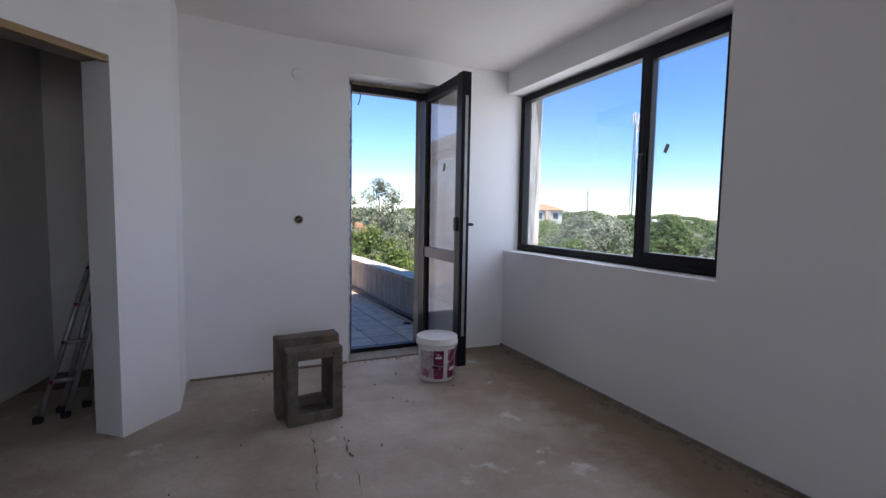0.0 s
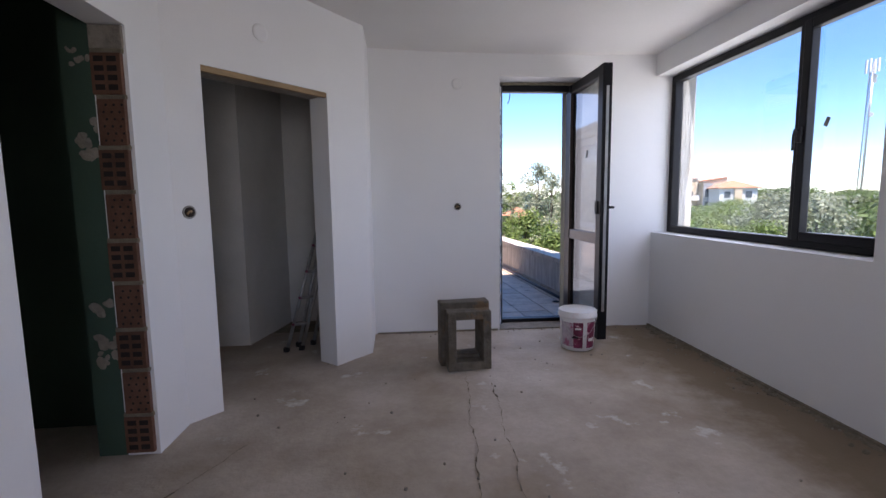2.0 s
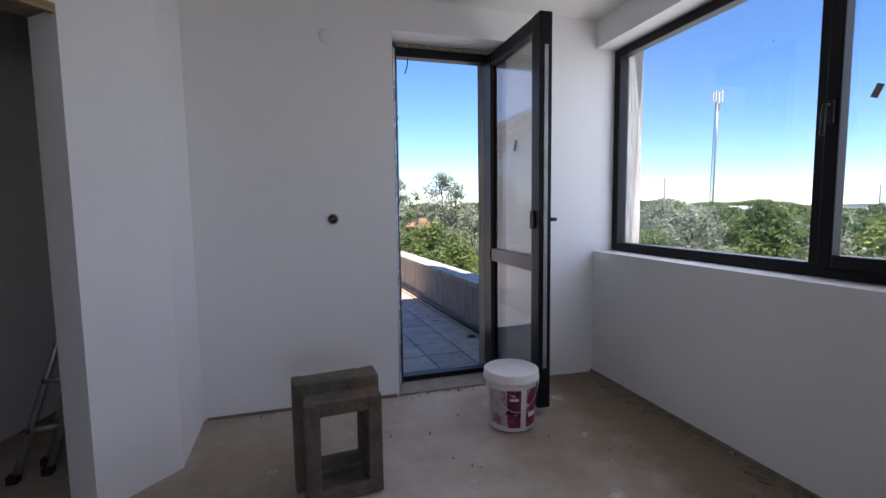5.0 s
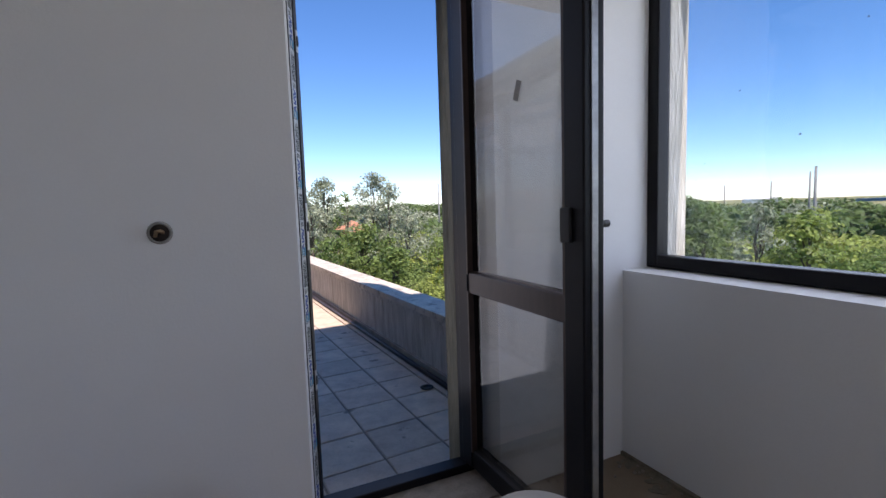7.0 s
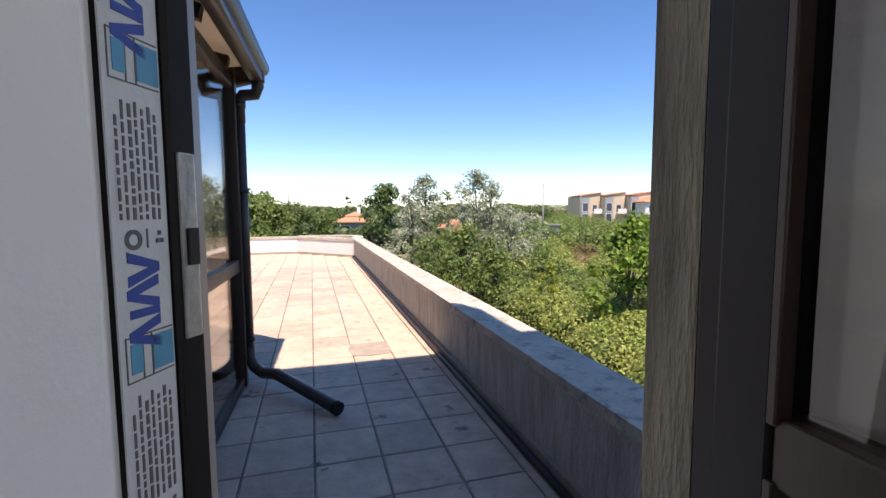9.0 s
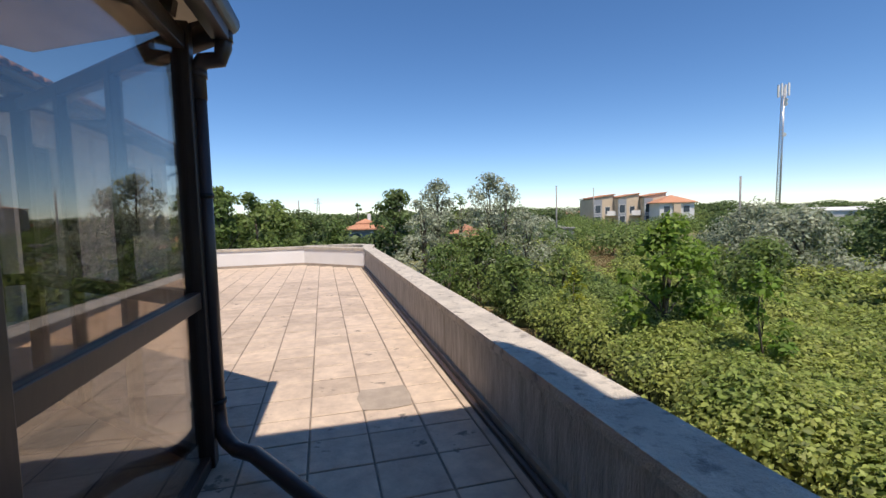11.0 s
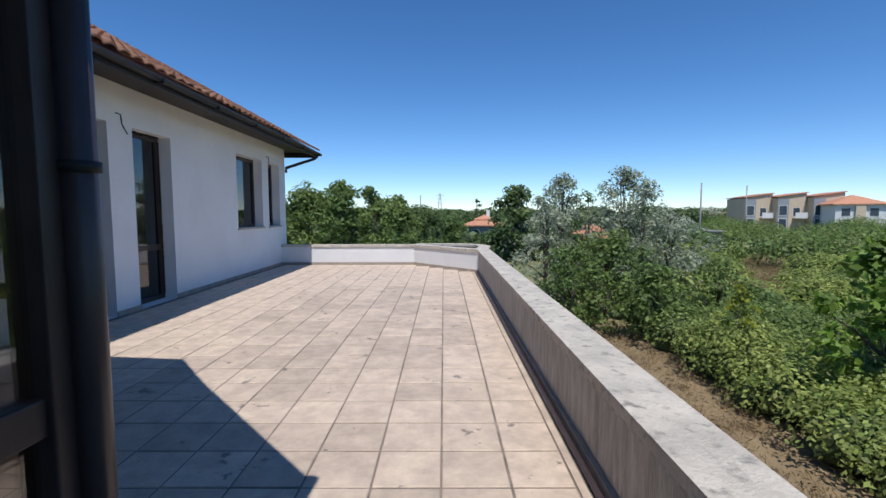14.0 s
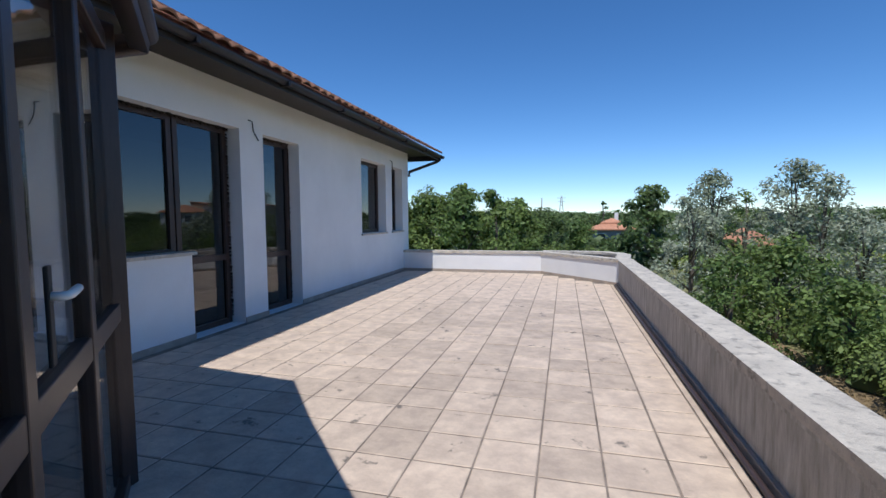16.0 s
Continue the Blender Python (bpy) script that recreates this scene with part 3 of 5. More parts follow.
for k in range(9):
    z = 0.153 + 0.253 * k
    if z > 2.1:
        break
    # the printed mark: wedges and a bar
    for c, tip in ((-0.028, 0.010), (0.008, 0.010), (0.030, 0.046)):
        base = 0.044 if tip < 0.03 else 0.012
        tip2 = tip + (0.012 if base > tip else -0.012)
        b = flat(B(), [(base, z + c - 0.015), (base, z + c - 0.006), (tip2, z + c), (base, z + c + 0.006), (base, z + c + 0.015), (tip, z + c + 0.004), (tip, z + c - 0.004)])
        part("printed_wedge", b, TAPE_BLUE, tape, "printed blue wedge")
    part("printed_bar", rect(B(), 0.012, 0.044, z - 0.0125, z - 0.005), TAPE_BLUE, tape, "printed blue bar")
    b = B()
    n_ = 14
    for i in range(n_):
        a0, a1 = 6.2832 * i / n_, 6.2832 * (i + 1) / n_
        flat(b, [(0.02 + r * math.cos(q), z + 0.055 + r * math.sin(q)) for r, q in ((0.009, a0), (0.009, a1), (0.005, a1), (0.005, a0))])
    rect(b, 0.034, 0.0355, z + 0.047, z + 0.064)
    for dx, dz in ((0.046, -0.004), (0.051, -0.004), (0.0485, 0.003)):
        rect(b, dx - 0.0018, dx + 0.0018, z + 0.055 + dz, z + 0.059 + dz)
    part("round_mark", b, TAPE_GREY, tape)
    b = B()
    for q, h in enumerate((0.085, 0.098, 0.094, 0.099, 0.092, 0.097, 0.09)):
        x0, zz, g_ = 0.008 + q * 0.0068, z + 0.072, random.Random(k * 7 + q)
        while zz < z + 0.072 + h:
            l_ = g_.uniform(0.004, 0.016)
            rect(b, x0, x0 + (0.0024 if q not in (2, 5) else 0.0032), zz, min(zz + l_, z + 0.075 + h))
            zz += l_ + 0.0022
    part("small_print", b, TAPE_GREY, tape, "rows of unreadable small print")
    b = B()
    rect(b, 0.034, 0.057, z + 0.190, z + 0.222)
    rect(b, 0.010, 0.022, z + 0.193, z + 0.219)
    part("pictogram", b, TAPE_CYAN, tape)
    b = B()
    for x0, x1, z0, z1 in ((0.005, 0.057, 0.186, 0.1872), (0.005, 0.057, 0.2248, 0.226), (0.005, 0.0062, 0.186, 0.226), (0.022, 0.0232, 0.186, 0.226), (0.0322, 0.0334, 0.186, 0.226)):
        rect(b, x0, x1, z + z0, z + z1)
    part("pictogram_outline", b, TAPE_GREY, tape)

# wires above the door
bm = B()
tube(bm, [(1.60, 4.29, 2.36), (1.605, 4.30, 2.31), (1.60, 4.31, 2.27), (1.585, 4.31, 2.23)], 0.004, 6)
single("loose_wire", bm, RUBBER, "loose black wire hanging above the terrace door", "wire")


def wall_box(name, c, n, r, label):
    """A round recessed socket box with its wires."""
    m = look(c, Vector(c) - Vector(n))
    t = thing(name, label, "socket", c)
    b = B()
    lathe(b, [(r * 0.78, -0.001), (r * 0.78, 0.004), (r, 0.005), (r * 1.06, 0.001), (r * 1.1, -0.004)], 20, m)
    part("rim", b, POLE, t)
    b = B()
    lathe(b, [(r * 0.80, -0.002), (r * 0.80, 0.0055), (0.001, 0.0056)], 20, m)
    part("opening", b, DARK, t, "dark box opening")
    b = B()
    tube(b, [m @ Vector((0.01, 0, 0.0)), m @ Vector((0.004, 0.006, 0.018)), m @ Vector((-0.008, 0.004, 0.016)), m @ Vector((-0.012, -0.010, 0.004))], 0.006, 8)
    part("wire_end", b, WOOD, t)
    return t


wall_box("socket_box", (1.042, YD - 0.001, 1.216), (0, -1, 0), 0.033, "round recessed socket box in the white wall")
q = on(0.085, -0.001)
wall_box("switch_box", (q[0], q[1], 1.235), (-nd.x, -nd.y, 0), 0.036, "round switch box with loose wire ends")


def cover(c, n, r):
    b = B()
    lathe(b, [(r * 0.98, -0.002), (r, 0.002), (r * 0.96, 0.005), (r * 0.6, 0.007), (0.001, 0.007)], 28, look(c, Vector(c) - Vector(n)))
    single("cover_disc", b, PLASTER, "white round junction cover high on the wall", "cover", "junction covers")


cover((1.045, YD - 0.001, 2.35), (0, -1, 0), 0.05)
q = on(0.60, -0.001)
cover((q[0], q[1], 2.36), (-nd.x, -nd.y, 0), 0.055)

# hollow-brick jamb
jamb = thing("brick_jamb", "exposed hollow bricks and mortar in the raw door jamb", "bricks", (XL - 0.09, 2.04, 0), kind="structure")
z = 0.02
k = 0
while z < 1.95:
    h = 0.19 if k % 2 == 0 else 0.215
    x0, x1, y = XL - 0.155 + 0.012 * (k % 2), XL - 0.018, 2.044
    b = B()
    box(b, x0, y - 0.022, z, x1, y + 0.02, z + h, bev=0.004)
    br = part("brick", b, BRICK, jamb)
    b = B()
    if k % 2 == 0:
        for r_ in range(4):
            for c_ in range(2):
                box(b, x0 + 0.018 + c_ * 0.058, y - 0.0245, z + 0.02 + r_ * 0.043, x0 + 0.060 + c_ * 0.058, y - 0.02, z + 0.045 + r_ * 0.043)
    else:
        for r_ in range(6):
            for c_ in range(3):
                bmesh.ops.create_icosphere(b, subdivisions=1, radius=0.007, matrix=pose(x0 + 0.03 + c_ * 0.036 + 0.012 * (r_ % 2), y - 0.022, z + 0.022 + r_ * 0.033) @ Matrix.Diagonal((1, 0.3, 1, 1)))
    part("holes", b, DARK, br, "dark brick perforations")
    b = B()
    box(b, x0 - 0.004, y - 0.016, z + h - 0.002, x1 + 0.006, y + 0.02, z + h + 0.022, bev=0.006)
    part("mortar_joint", b, DUST, jamb)
    z += h + 0.02
    k += 1
bm = B()
box(bm, XL - 0.16, 2.03, z, XL - 0.01, 2.06, 2.118, bev=0.005)
part("mortar_cap", bm, MORTAR, jamb)

# filler daubs on the green board beside the bricks
bm = B()
g_ = random.Random(31)
for zc, n_ in ((1.98, 5), (1.60, 8), (1.54, 6), (0.78, 4), (0.58, 8), (0.53, 4)):
    for i in range(n_):
        r_ = g_.uniform(0.012, 0.032)
        bmesh.ops.create_icosphere(bm, subdivisions=2, radius=r_, matrix=pose(g_.uniform(-1.0, XL - 0.15), 2.049, zc + g_.gauss(0, 0.03), 0, g_.uniform(0, 180), 0) @ Matrix.Diagonal((1.2, 0.14, 0.8, 1)))
for v in bm.verts:
    v.co.z += 0.01 * noise.noise(v.co * 40)
single("filler_daubs", bm, MORTAR, "pale daubs of filler on green board", "filler", kind="stuff")

# lumps of swept dirt along the foot of the window wall
bm = B()
g_ = random.Random(17)
for i in range(420):
    y = g_.uniform(-0.9, 4.0)
    x = XR - 0.01 - abs(g_.gauss(0, 0.035 + 0.035 * abs(noise.noise((y * 1.3, 0, 5)))))
    r_ = g_.uniform(0.006, 0.022)
    bmesh.ops.create_icosphere(bm, subdivisions=1, radius=r_, matrix=pose(x, y, -0.006, 0, 0, g_.uniform(0, 180)) @ Matrix.Diagonal((1.0, 2.0, 0.45, 1)))
single("swept_dirt", bm, DUST, "lumps of brown dirt along the wall foot", "dirt", kind="stuff")

# ---- things in the room ----
# hollow concrete block standing on end
blk = thing("concrete_block", "weathered hollow concrete chimney block standing on the floor", "block", (1.0, 3.1, 0))
MB = pose(0.845, 2.975, 0, 0, 0, 6)
bm = B()
w_, h_, d0 = 0.335, 0.455, 0.13
def ring(bm, x0, x1, z0, z1, wall, y0, y1):
    box(bm, x0, y0, z0, x0 + wall, y1, z1, MB, 0.008)
    box(bm, x1 - wall, y0, z0, x1, y1, z1, MB, 0.008)
    box(bm, x0 + wall - 0.004, y0 + 0.001, z0, x1 - wall + 0.004, y1 - 0.001, z0 + wall, MB, 0.006)
    box(bm, x0 + wall - 0.004, y0 + 0.001, z1 - wall, x1 - wall + 0.004, y1 - 0.001, z1, MB, 0.006)
ring(bm, 0.0, w_, 0.0, h_, 0.065, 0.0, d0)
for v in bm.verts:
    v.co += Vector((1, 1, 1)) * 0.0045 * noise.noise(v.co * 23)
part("front_ring", bm, BLOCKC, blk)
bm = B()
ring(bm, -0.035, w_ + 0.02, 0.0, h_ + 0.045, 0.085, d0, d0 + 0.13)
for v in bm.verts:
    v.co += Vector((1, 1, 1)) * 0.0045 * noise.noise(v.co * 19)
part("back_ring", bm, BLOCKC, blk)

# paint bucket
bk = thing("paint_bucket", "white plastic paint bucket with a magenta label", "bucket", (2.00, 3.47, 0))
MK = pose(2.005, 3.44, 0.002) @ Matrix.Diagonal((1.0, 1.0, 0.94, 1.0))
bm = lathe(B(), [(0.128, 0.0), (0.134, 0.004), (0.150, 0.335), (0.150, 0.34)], 40, MK)
part("body", bm, WHITE_PL, bk)
bm = lathe(B(), [(0.152, 0.292), (0.163, 0.294), (0.163, 0.318), (0.158, 0.322), (0.160, 0.352), (0.152, 0.358), (0.148, 0.350), (0.05, 0.347), (0.001, 0.347)], 40, MK)
part("lid", bm, mat("smeared_lid", (0.78, 0.77, 0.75), 0.4, vary=0.05, scale=9, bump=0.05, patch=(0.66, 0.50, 0.47), patch_at=0.58, patch_scale=9, patch_soft=0.14), bk, "white plastic lid with pinkish smears")


def wrap(bm, a0, a1, z0, z1, lift):
    n = max(2, int(abs(a1 - a0) / 6))
    prev = None
    for i in range(n + 1):
        a = radians(a0 + (a1 - a0) * i / n)
        cur = []
        for z in (z0, z1):
            r = 0.134 + 0.016 * z / 0.335 + lift
            cur.append(bm.verts.new(MK @ Vector((r * math.cos(a), r * math.sin(a), z))))
        if prev:
            bm.faces.new((prev[0], cur[0], cur[1], prev[1])).smooth = True
        prev = cur
    return bm


part("label_panel", wrap(B(), -124, -92, 0.03, 0.265, 0.0015), MAGENTA, bk, "magenta printed label")
part("label_panel", wrap(B(), -78, -40, 0.03, 0.265, 0.0015), MAGENTA, bk, "magenta printed label")
part("label_panel", wrap(B(), -172, -125, 0.04, 0.26, 0.0012), mat("label_pale", (0.55, 0.47, 0.52), 0.5, vary=0.2, scale=22, bump=0, patch=(0.36, 0.12, 0.2), patch_at=0.56, patch_scale=13), bk, "pale printed label")
part("label_text", wrap(B(), -118, -98, 0.20, 0.215, 0.003), WHITE_PL, bk)
part("label_text", wrap(B(), -72, -46, 0.09, 0.12, 0.003), WHITE_PL, bk)
bm = B()
tube(bm, [MK @ Vector((0.162 * math.cos(a), 0.162 * math.sin(a) , 0.29 - 0.15 * math.sin(f * math.pi))) for f, a in ((i / 12, radians(-165 + i * 10.5)) for i in range(13))], 0.0022, 6)
part("bail_handle", bm, STEEL, bk, "thin wire handle")
bm = B()
tube(bm, [MK @ Vector((0.167 * math.cos(radians(a)), 0.167 * math.sin(radians(a)), 0.135)) for a in (-125, -117, -109)], 0.008, 8)
part("handle_grip", bm, RUBBER, bk)

# step ladder leaning in the hall
ld = thing("ladder", "old aluminium folding ladder leaning in the dark hall", "ladder", (-0.4, 3.62, 0))
def leg(bm, p, q, w=0.018):
    tube(bm, [p, q], w, 4)
    return bm
foot = [Vector((-0.50, 3.60, 0)), Vector((-0.38, 3.64, 0)), Vector((-0.43, 3.74, 0)), Vector((-0.31, 3.78, 0))]
head = [Vector((-0.22, 3.86, 1.12)), Vector((-0.12, 3.89, 1.12)), Vector((-0.2, 3.93, 1.08)), Vector((-0.1, 3.95, 1.08))]
for p_, q_ in zip(foot, head):
    part("rail", leg(B(), p_, q_), ALU, ld)
for i in range(1, 5):
    f = i / 5
    part("rung", leg(B(), foot[0].lerp(head[0], f), foot[1].lerp(head[1], f), 0.016), ALU, ld)
    b = B()
    bmesh.ops.create_icosphere(b, subdivisions=1, radius=0.02, matrix=Matrix.Translation(foot[0].lerp(head[0], f)))
    part("rung_end", b, MAGENTA, ld, "red plastic rung end")
for p_ in foot:
    b = B()
    box(b, p_.x - 0.022, p_.y - 0.022, 0, p_.x + 0.022, p_.y + 0.022, 0.04, bev=0.004)
    part("foot_cap", b, RUBBER, ld)

# ---- terrace ----
bm = B()
prism(bm, [(-5.2, -4.6), (0.68, -4.6), (0.68, 10.9), (-5.2, 10.9)], -3.3, -0.005, MT)
structure("terrace_slab", bm, GROUT, "terrace slab with dirty grout", "terrace")

# right parapet, its curved end and the far walls
def band(bm, path, off0, off1, z0, z1):
    """A wall of constant thickness along a path in the terrace's plan."""
    path = [Vector(p) for p in path]
    lines = []
    for i, p in enumerate(path):
        d0 = (p - path[i - 1]).normalized() if i else (path[1] - p).normalized()
        d1 = (path[i + 1] - p).normalized() if i + 1 < len(path) else d0
        n0, n1 = Vector((d0.y, -d0.x)), Vector((d1.y, -d1.x))
        n = (n0 + n1).normalized()
        k = 1 / max(0.4, n.dot(n0))
        lines.append([MT @ Vector((*(p + n * k * o), z)) for o, z in ((off0, z0), (off1, z0), (off1, z1), (off0, z1))])
    rows = [[bm.verts.new(v) for v in q] for q in lines]
    for a, c in zip(rows, rows[1:]):
        for k in range(4):
            bm.faces.new((a[k], c[k], c[(k + 1) % 4], a[(k + 1) % 4]))
    bm.faces.new(rows[0]), bm.faces.new(rows[-1][::-1])
    bmesh.ops.recalc_face_normals(bm, faces=bm.faces)
    return bm


curve_end = [(0.47, 8.5), (0.49, 8.9), (0.56, 9.25), (0.60, 9.6), (0.52, 9.95), (0.30, 10.22), (0.0, 10.32), (-1.1, 10.32)]
right = [(0.47, -4.15), (0.47, 0), (0.47, 4)] + curve_end
structure("parapet", band(B(), right, 0.0, 0.23, -3.3, 0.475), STUCCO, "low rough-stuccoed terrace parapet, stained", "parapet")
structure("parapet_ledge", band(B(), right, -0.012, 0.242, 0.44, 0.476), STUCCO, "narrow moulding under the coping", "trim")
seg = [(0.47, -4.15), (0.47, -1.55), (0.47, 0.4), (0.47, 2.3), (0.47, 4.2), (0.47, 6.1), (0.47, 8.5)]
cop = thing("coping", "flat weathered cement coping on the parapet, lichen stained", "coping", kind="structure")
for a, c in zip(seg, seg[1:]):
    d = Vector((0, 0.004))
    part("coping_stone", band(B(), [a, tuple(Vector(c) - d)], -0.03, 0.265, 0.476, 0.532), COPING, cop)
part("coping_stone", band(B(), curve_end, -0.03, 0.265, 0.476, 0.532), COPING, cop)
far = [(0.60, 8.15), (-1.14, 10.05), (-4.72, 10.05)]
far_r = far[::-1]
structure("parapet_far", band(B(), far_r, -0.2, 0.0, -3.3, 0.475), HOUSE, "low white rendered terrace wall", "parapet")
part("coping_stone", band(B(), far_r, -0.22, 0.03, 0.476, 0.535), COPING, cop)
structure("skirting_far", band(B(), far_r, 0.001, 0.018, -0.01, 0.06), SKIRT, "stone skirting at the wall foot", "skirting")
structure("skirting_parapet", band(B(), right[:6], -0.03, -0.001, -0.01, 0.055), SKIRT, "mortar fillet along the parapet foot", "skirting")
bm = B()
tube(bm, [MT @ Vector((0.405, u, 0.014)) for u in (-4.1, -2, 0, 2, 4, 6, 8.3)], 0.020, 8)
single("drain_hose", bm, PIPE, "dark flat drain line along the parapet foot", "drain")
bm = B()
box(bm, 0.33, -4.15, -0.012, 0.372, 8.4, 0.006, MT)
structure("edge_strip", bm, TILE, "narrow cut tile strip beside the drain", "tile strip")
drain = thing("floor_drain", "small round drain set in the terrace tiles", "drain", MT @ Vector((0.28, -3.15, 0)))
bm = lathe(B(), [(0.035, 0.0), (0.05, 0.001), (0.052, 0.006), (0.036, 0.006), (0.034, 0.002), (0.001, 0.002)], 20, MT @ pose(0.28, -3.15, 0.003))
part("grate", bm, RUBBER, drain)

# house B: white wing with openings, eaves and roof
V0 = -4.72
TW = 0.38
def wingbox(bm, u0, u1, z0, z1):
    return box(bm, V0 - TW, u0, z0, V0, u1, z1, MT)
bm = B()
spans = [(-4.4, 0.6), (3.82, 4.30), (5.20, 7.51), (8.86, 9.25), (10.0, 10.45)]
for a, c in spans:
    wingbox(bm, a, c, -3.3, 3.12)
wingbox(bm, 0.6, 2.95, -3.3, 0.98)
wingbox(bm, 2.95, 3.82, -3.3, 0.0)
wingbox(bm, 4.30, 5.20, -3.3, 0.0)
wingbox(bm, 0.6, 3.82, 2.58, 3.12)
wingbox(bm, 4.30, 5.20, 2.58, 3.12)
for a, c in ((7.51, 8.86), (9.25, 10.0)):
    wingbox(bm, a, c, -3.3, 1.06)
    wingbox(bm, a, c, 2.65, 3.12)
box(bm, -9.6, 10.07, -3.3, V0 - TW, 10.45, 3.12, MT)
box(bm, -9.6, -4.4, -3.3, -9.3, 10.45, 3.12, MT)
structure("wall_wing", bm, HOUSE, "white rendered wing of the house facing the terrace", "wall")
bm = B()
box(bm, -9.3, 0.0, 0.0, V0 - TW, 10.07, 0.02, MT)
structure("floor_wing", bm, ROOM_DARK, "dim unfurnished floor inside the wing", "floor")
bm = B()
box(bm, -9.3, 0.0, 2.7, V0 - TW, 10.07, 2.75, MT)
box(bm, -7.4, 0.0, 0.02, -7.3, 10.0, 2.7, MT)
structure("partition_wing", bm, ROOM_DARK, "dim inner partition and ceiling of the wing", "wall")
bm = B()
for a, c in ((3.82, 4.30), (5.20, 10.05), (0.5, 2.95)):
    box(bm, V0 + 0.001, a, -0.01, V0 + 0.016, c, 0.065, MT)
structure("skirting_wing", bm, SKIRT, "stone skirting at the wing's foot", "skirting")


def wing_window(u0, u1, z0, z1, label, cols=1, depth=0.2, rail=None, openleaf=False):
    w = thing("window_2", label, "window", MT @ Vector((V0 - depth, (u0 + u1) / 2, z0)), kind="structure")
    b = B()
    x0, x1 = V0 - depth - 0.07, V0 - depth
    def bar(a, c, e, f):
        box(b, x0, a, e, x1, c, f, MT, 0.004)
    bar(u0, u0 + 0.07, z0, z1), bar(u1 - 0.07, u1, z0, z1)
    bar(u0 + 0.07, u1 - 0.07, z0, z0 + 0.07), bar(u0 + 0.07, u1 - 0.07, z1 - 0.07, z1)
    if rail:
        bar(u0 + 0.07, u1 - 0.07, rail, rail + 0.08)
    part("window_frame", b, FRAME_IN, w)
    b = B()
    box(b, x0 + 0.03, u0 + 0.06, z0 + 0.06, x0 + 0.04, u1 - 0.06, z1 - 0.06, MT)
    part("pane", b, GLASS_D, w, "dark reflecting glass").visible_shadow = False
    return w


wing_window(7.51, 8.86, 1.06, 2.65, "dark brown window set deep in the white wall")
wing_window(9.25, 10.0, 1.06, 2.65, "narrow dark brown window set deep in the wall")
wing_window(4.30, 5.20, 0.0, 2.58, "narrow dark brown glazed door in the white wall", rail=0.8)
wing_window(0.65, 2.93, 0.98, 2.58, "large dark window above the white half wall")
wing_window(2.95, 3.80, 0.0, 2.58, "dark brown glazed door, its leaf ajar", rail=0.85)
bm = B()
for a, c in ((7.47, 8.90), (9.21, 10.04)):
    box(bm, V0 - 0.2, a, 1.02, V0 + 0.035, c, 1.058, MT, 0.004)
box(bm, V0 - 0.2, 0.6, 0.982, V0 + 0.045, 2.985, 1.02, MT, 0.005)
structure("sill_wing", bm, COPING, "pale stone window sills", "sill")
bm = B()
rr = random.Random(9)
for a, c in ((0.65, 3.8), (4.32, 5.18)):
    u = a
    while u < c:
        s = rr.uniform(0.02, 0.055)
        bmesh.ops.create_icosphere(bm, subdivisions=1, radius=s * 0.6, matrix=MT @ pose(V0 - 0.17 + rr.uniform(-0.01, 0.02), u, 2.575 + rr.uniform(-0.012, 0.01)))
        u += s * 0.8
for uu in (3.80, 5.18):
    zz = 0.1
    while zz < 2.5:
        s = rr.uniform(0.015, 0.035)
        bmesh.ops.create_icosphere(bm, subdivisions=1, radius=s * 0.6, matrix=MT @ pose(V0 - 0.19, uu, zz))
        zz += s * 1.3
single("torn_foam", bm, DARK, "ragged dark foam and tape round the openings", "foam", kind="stuff")
for uu, zz in ((4.0, 2.72), (9.15, 2.78)):
    b = B()
    tube(b, [MT @ Vector((V0 + 0.0, uu, zz)), MT @ Vector((V0 + 0.05, uu + 0.02, zz - 0.02)), MT @ Vector((V0 + 0.04, uu + 0.05, zz - 0.14)), MT @ Vector((V0 + 0.02, uu + 0.18, zz - 0.25))], 0.008, 6)
    single("wall_cable", b, RUBBER, "short loose cable sticking out of the wall", "cable", "loose cables")

# eaves
EV, EZ, U0, U1, PITCH = V0 + 0.72, 3.06, -2.5, 11.25, 29.0
bm = B()
box(bm, -9.8, U0, 3.122, EV - 0.02, U1 - 0.1, 3.16, MT)
box(bm, EV - 0.04, U0, 2.99, EV - 0.005, U1 - 0.06, 3.14, MT)
box(bm, -9.8, U1 - 0.10, 2.99, EV - 0.005, U1 - 0.06, 3.14, MT)
structure("eave_soffit", bm, FASCIA, "dark stained eaves boards", "eaves")
gut = thing("gutter", "dark brown half-round gutter along the eaves", "gutter", MT @ Vector((EV + 0.05, 4, 3.03)))
b = B()
prof = [(0.065 * math.cos(radians(a)), 0.065 * math.sin(radians(a))) for a in range(180, 361, 20)]
prof += [(0.058 * math.cos(radians(a)), 0.058 * math.sin(radians(a))) for a in range(360, 179, -20)]
ends = []
for u in (U0, U1 - 0.02):
    ends.append([b.verts.new(MT @ Vector((EV + 0.055 + x, u, 3.10 + z))) for x, z in prof])
for k in range(len(prof)):
    j = (k + 1) % len(prof)
    b.faces.new((ends[0][k], ends[0][j], ends[1][j], ends[1][k])).smooth = True
b.faces.new(ends[1])
part("trough", b, FASCIA, gut)
for u in np.arange(U0 + 0.4, U1, 1.45):
    b = B()
    box(b, EV - 0.02, u, 3.02, EV + 0.125, u + 0.05, 3.105, MT, 0.01)
    part("joint_collar", b, FASCIA, gut)
b = B()
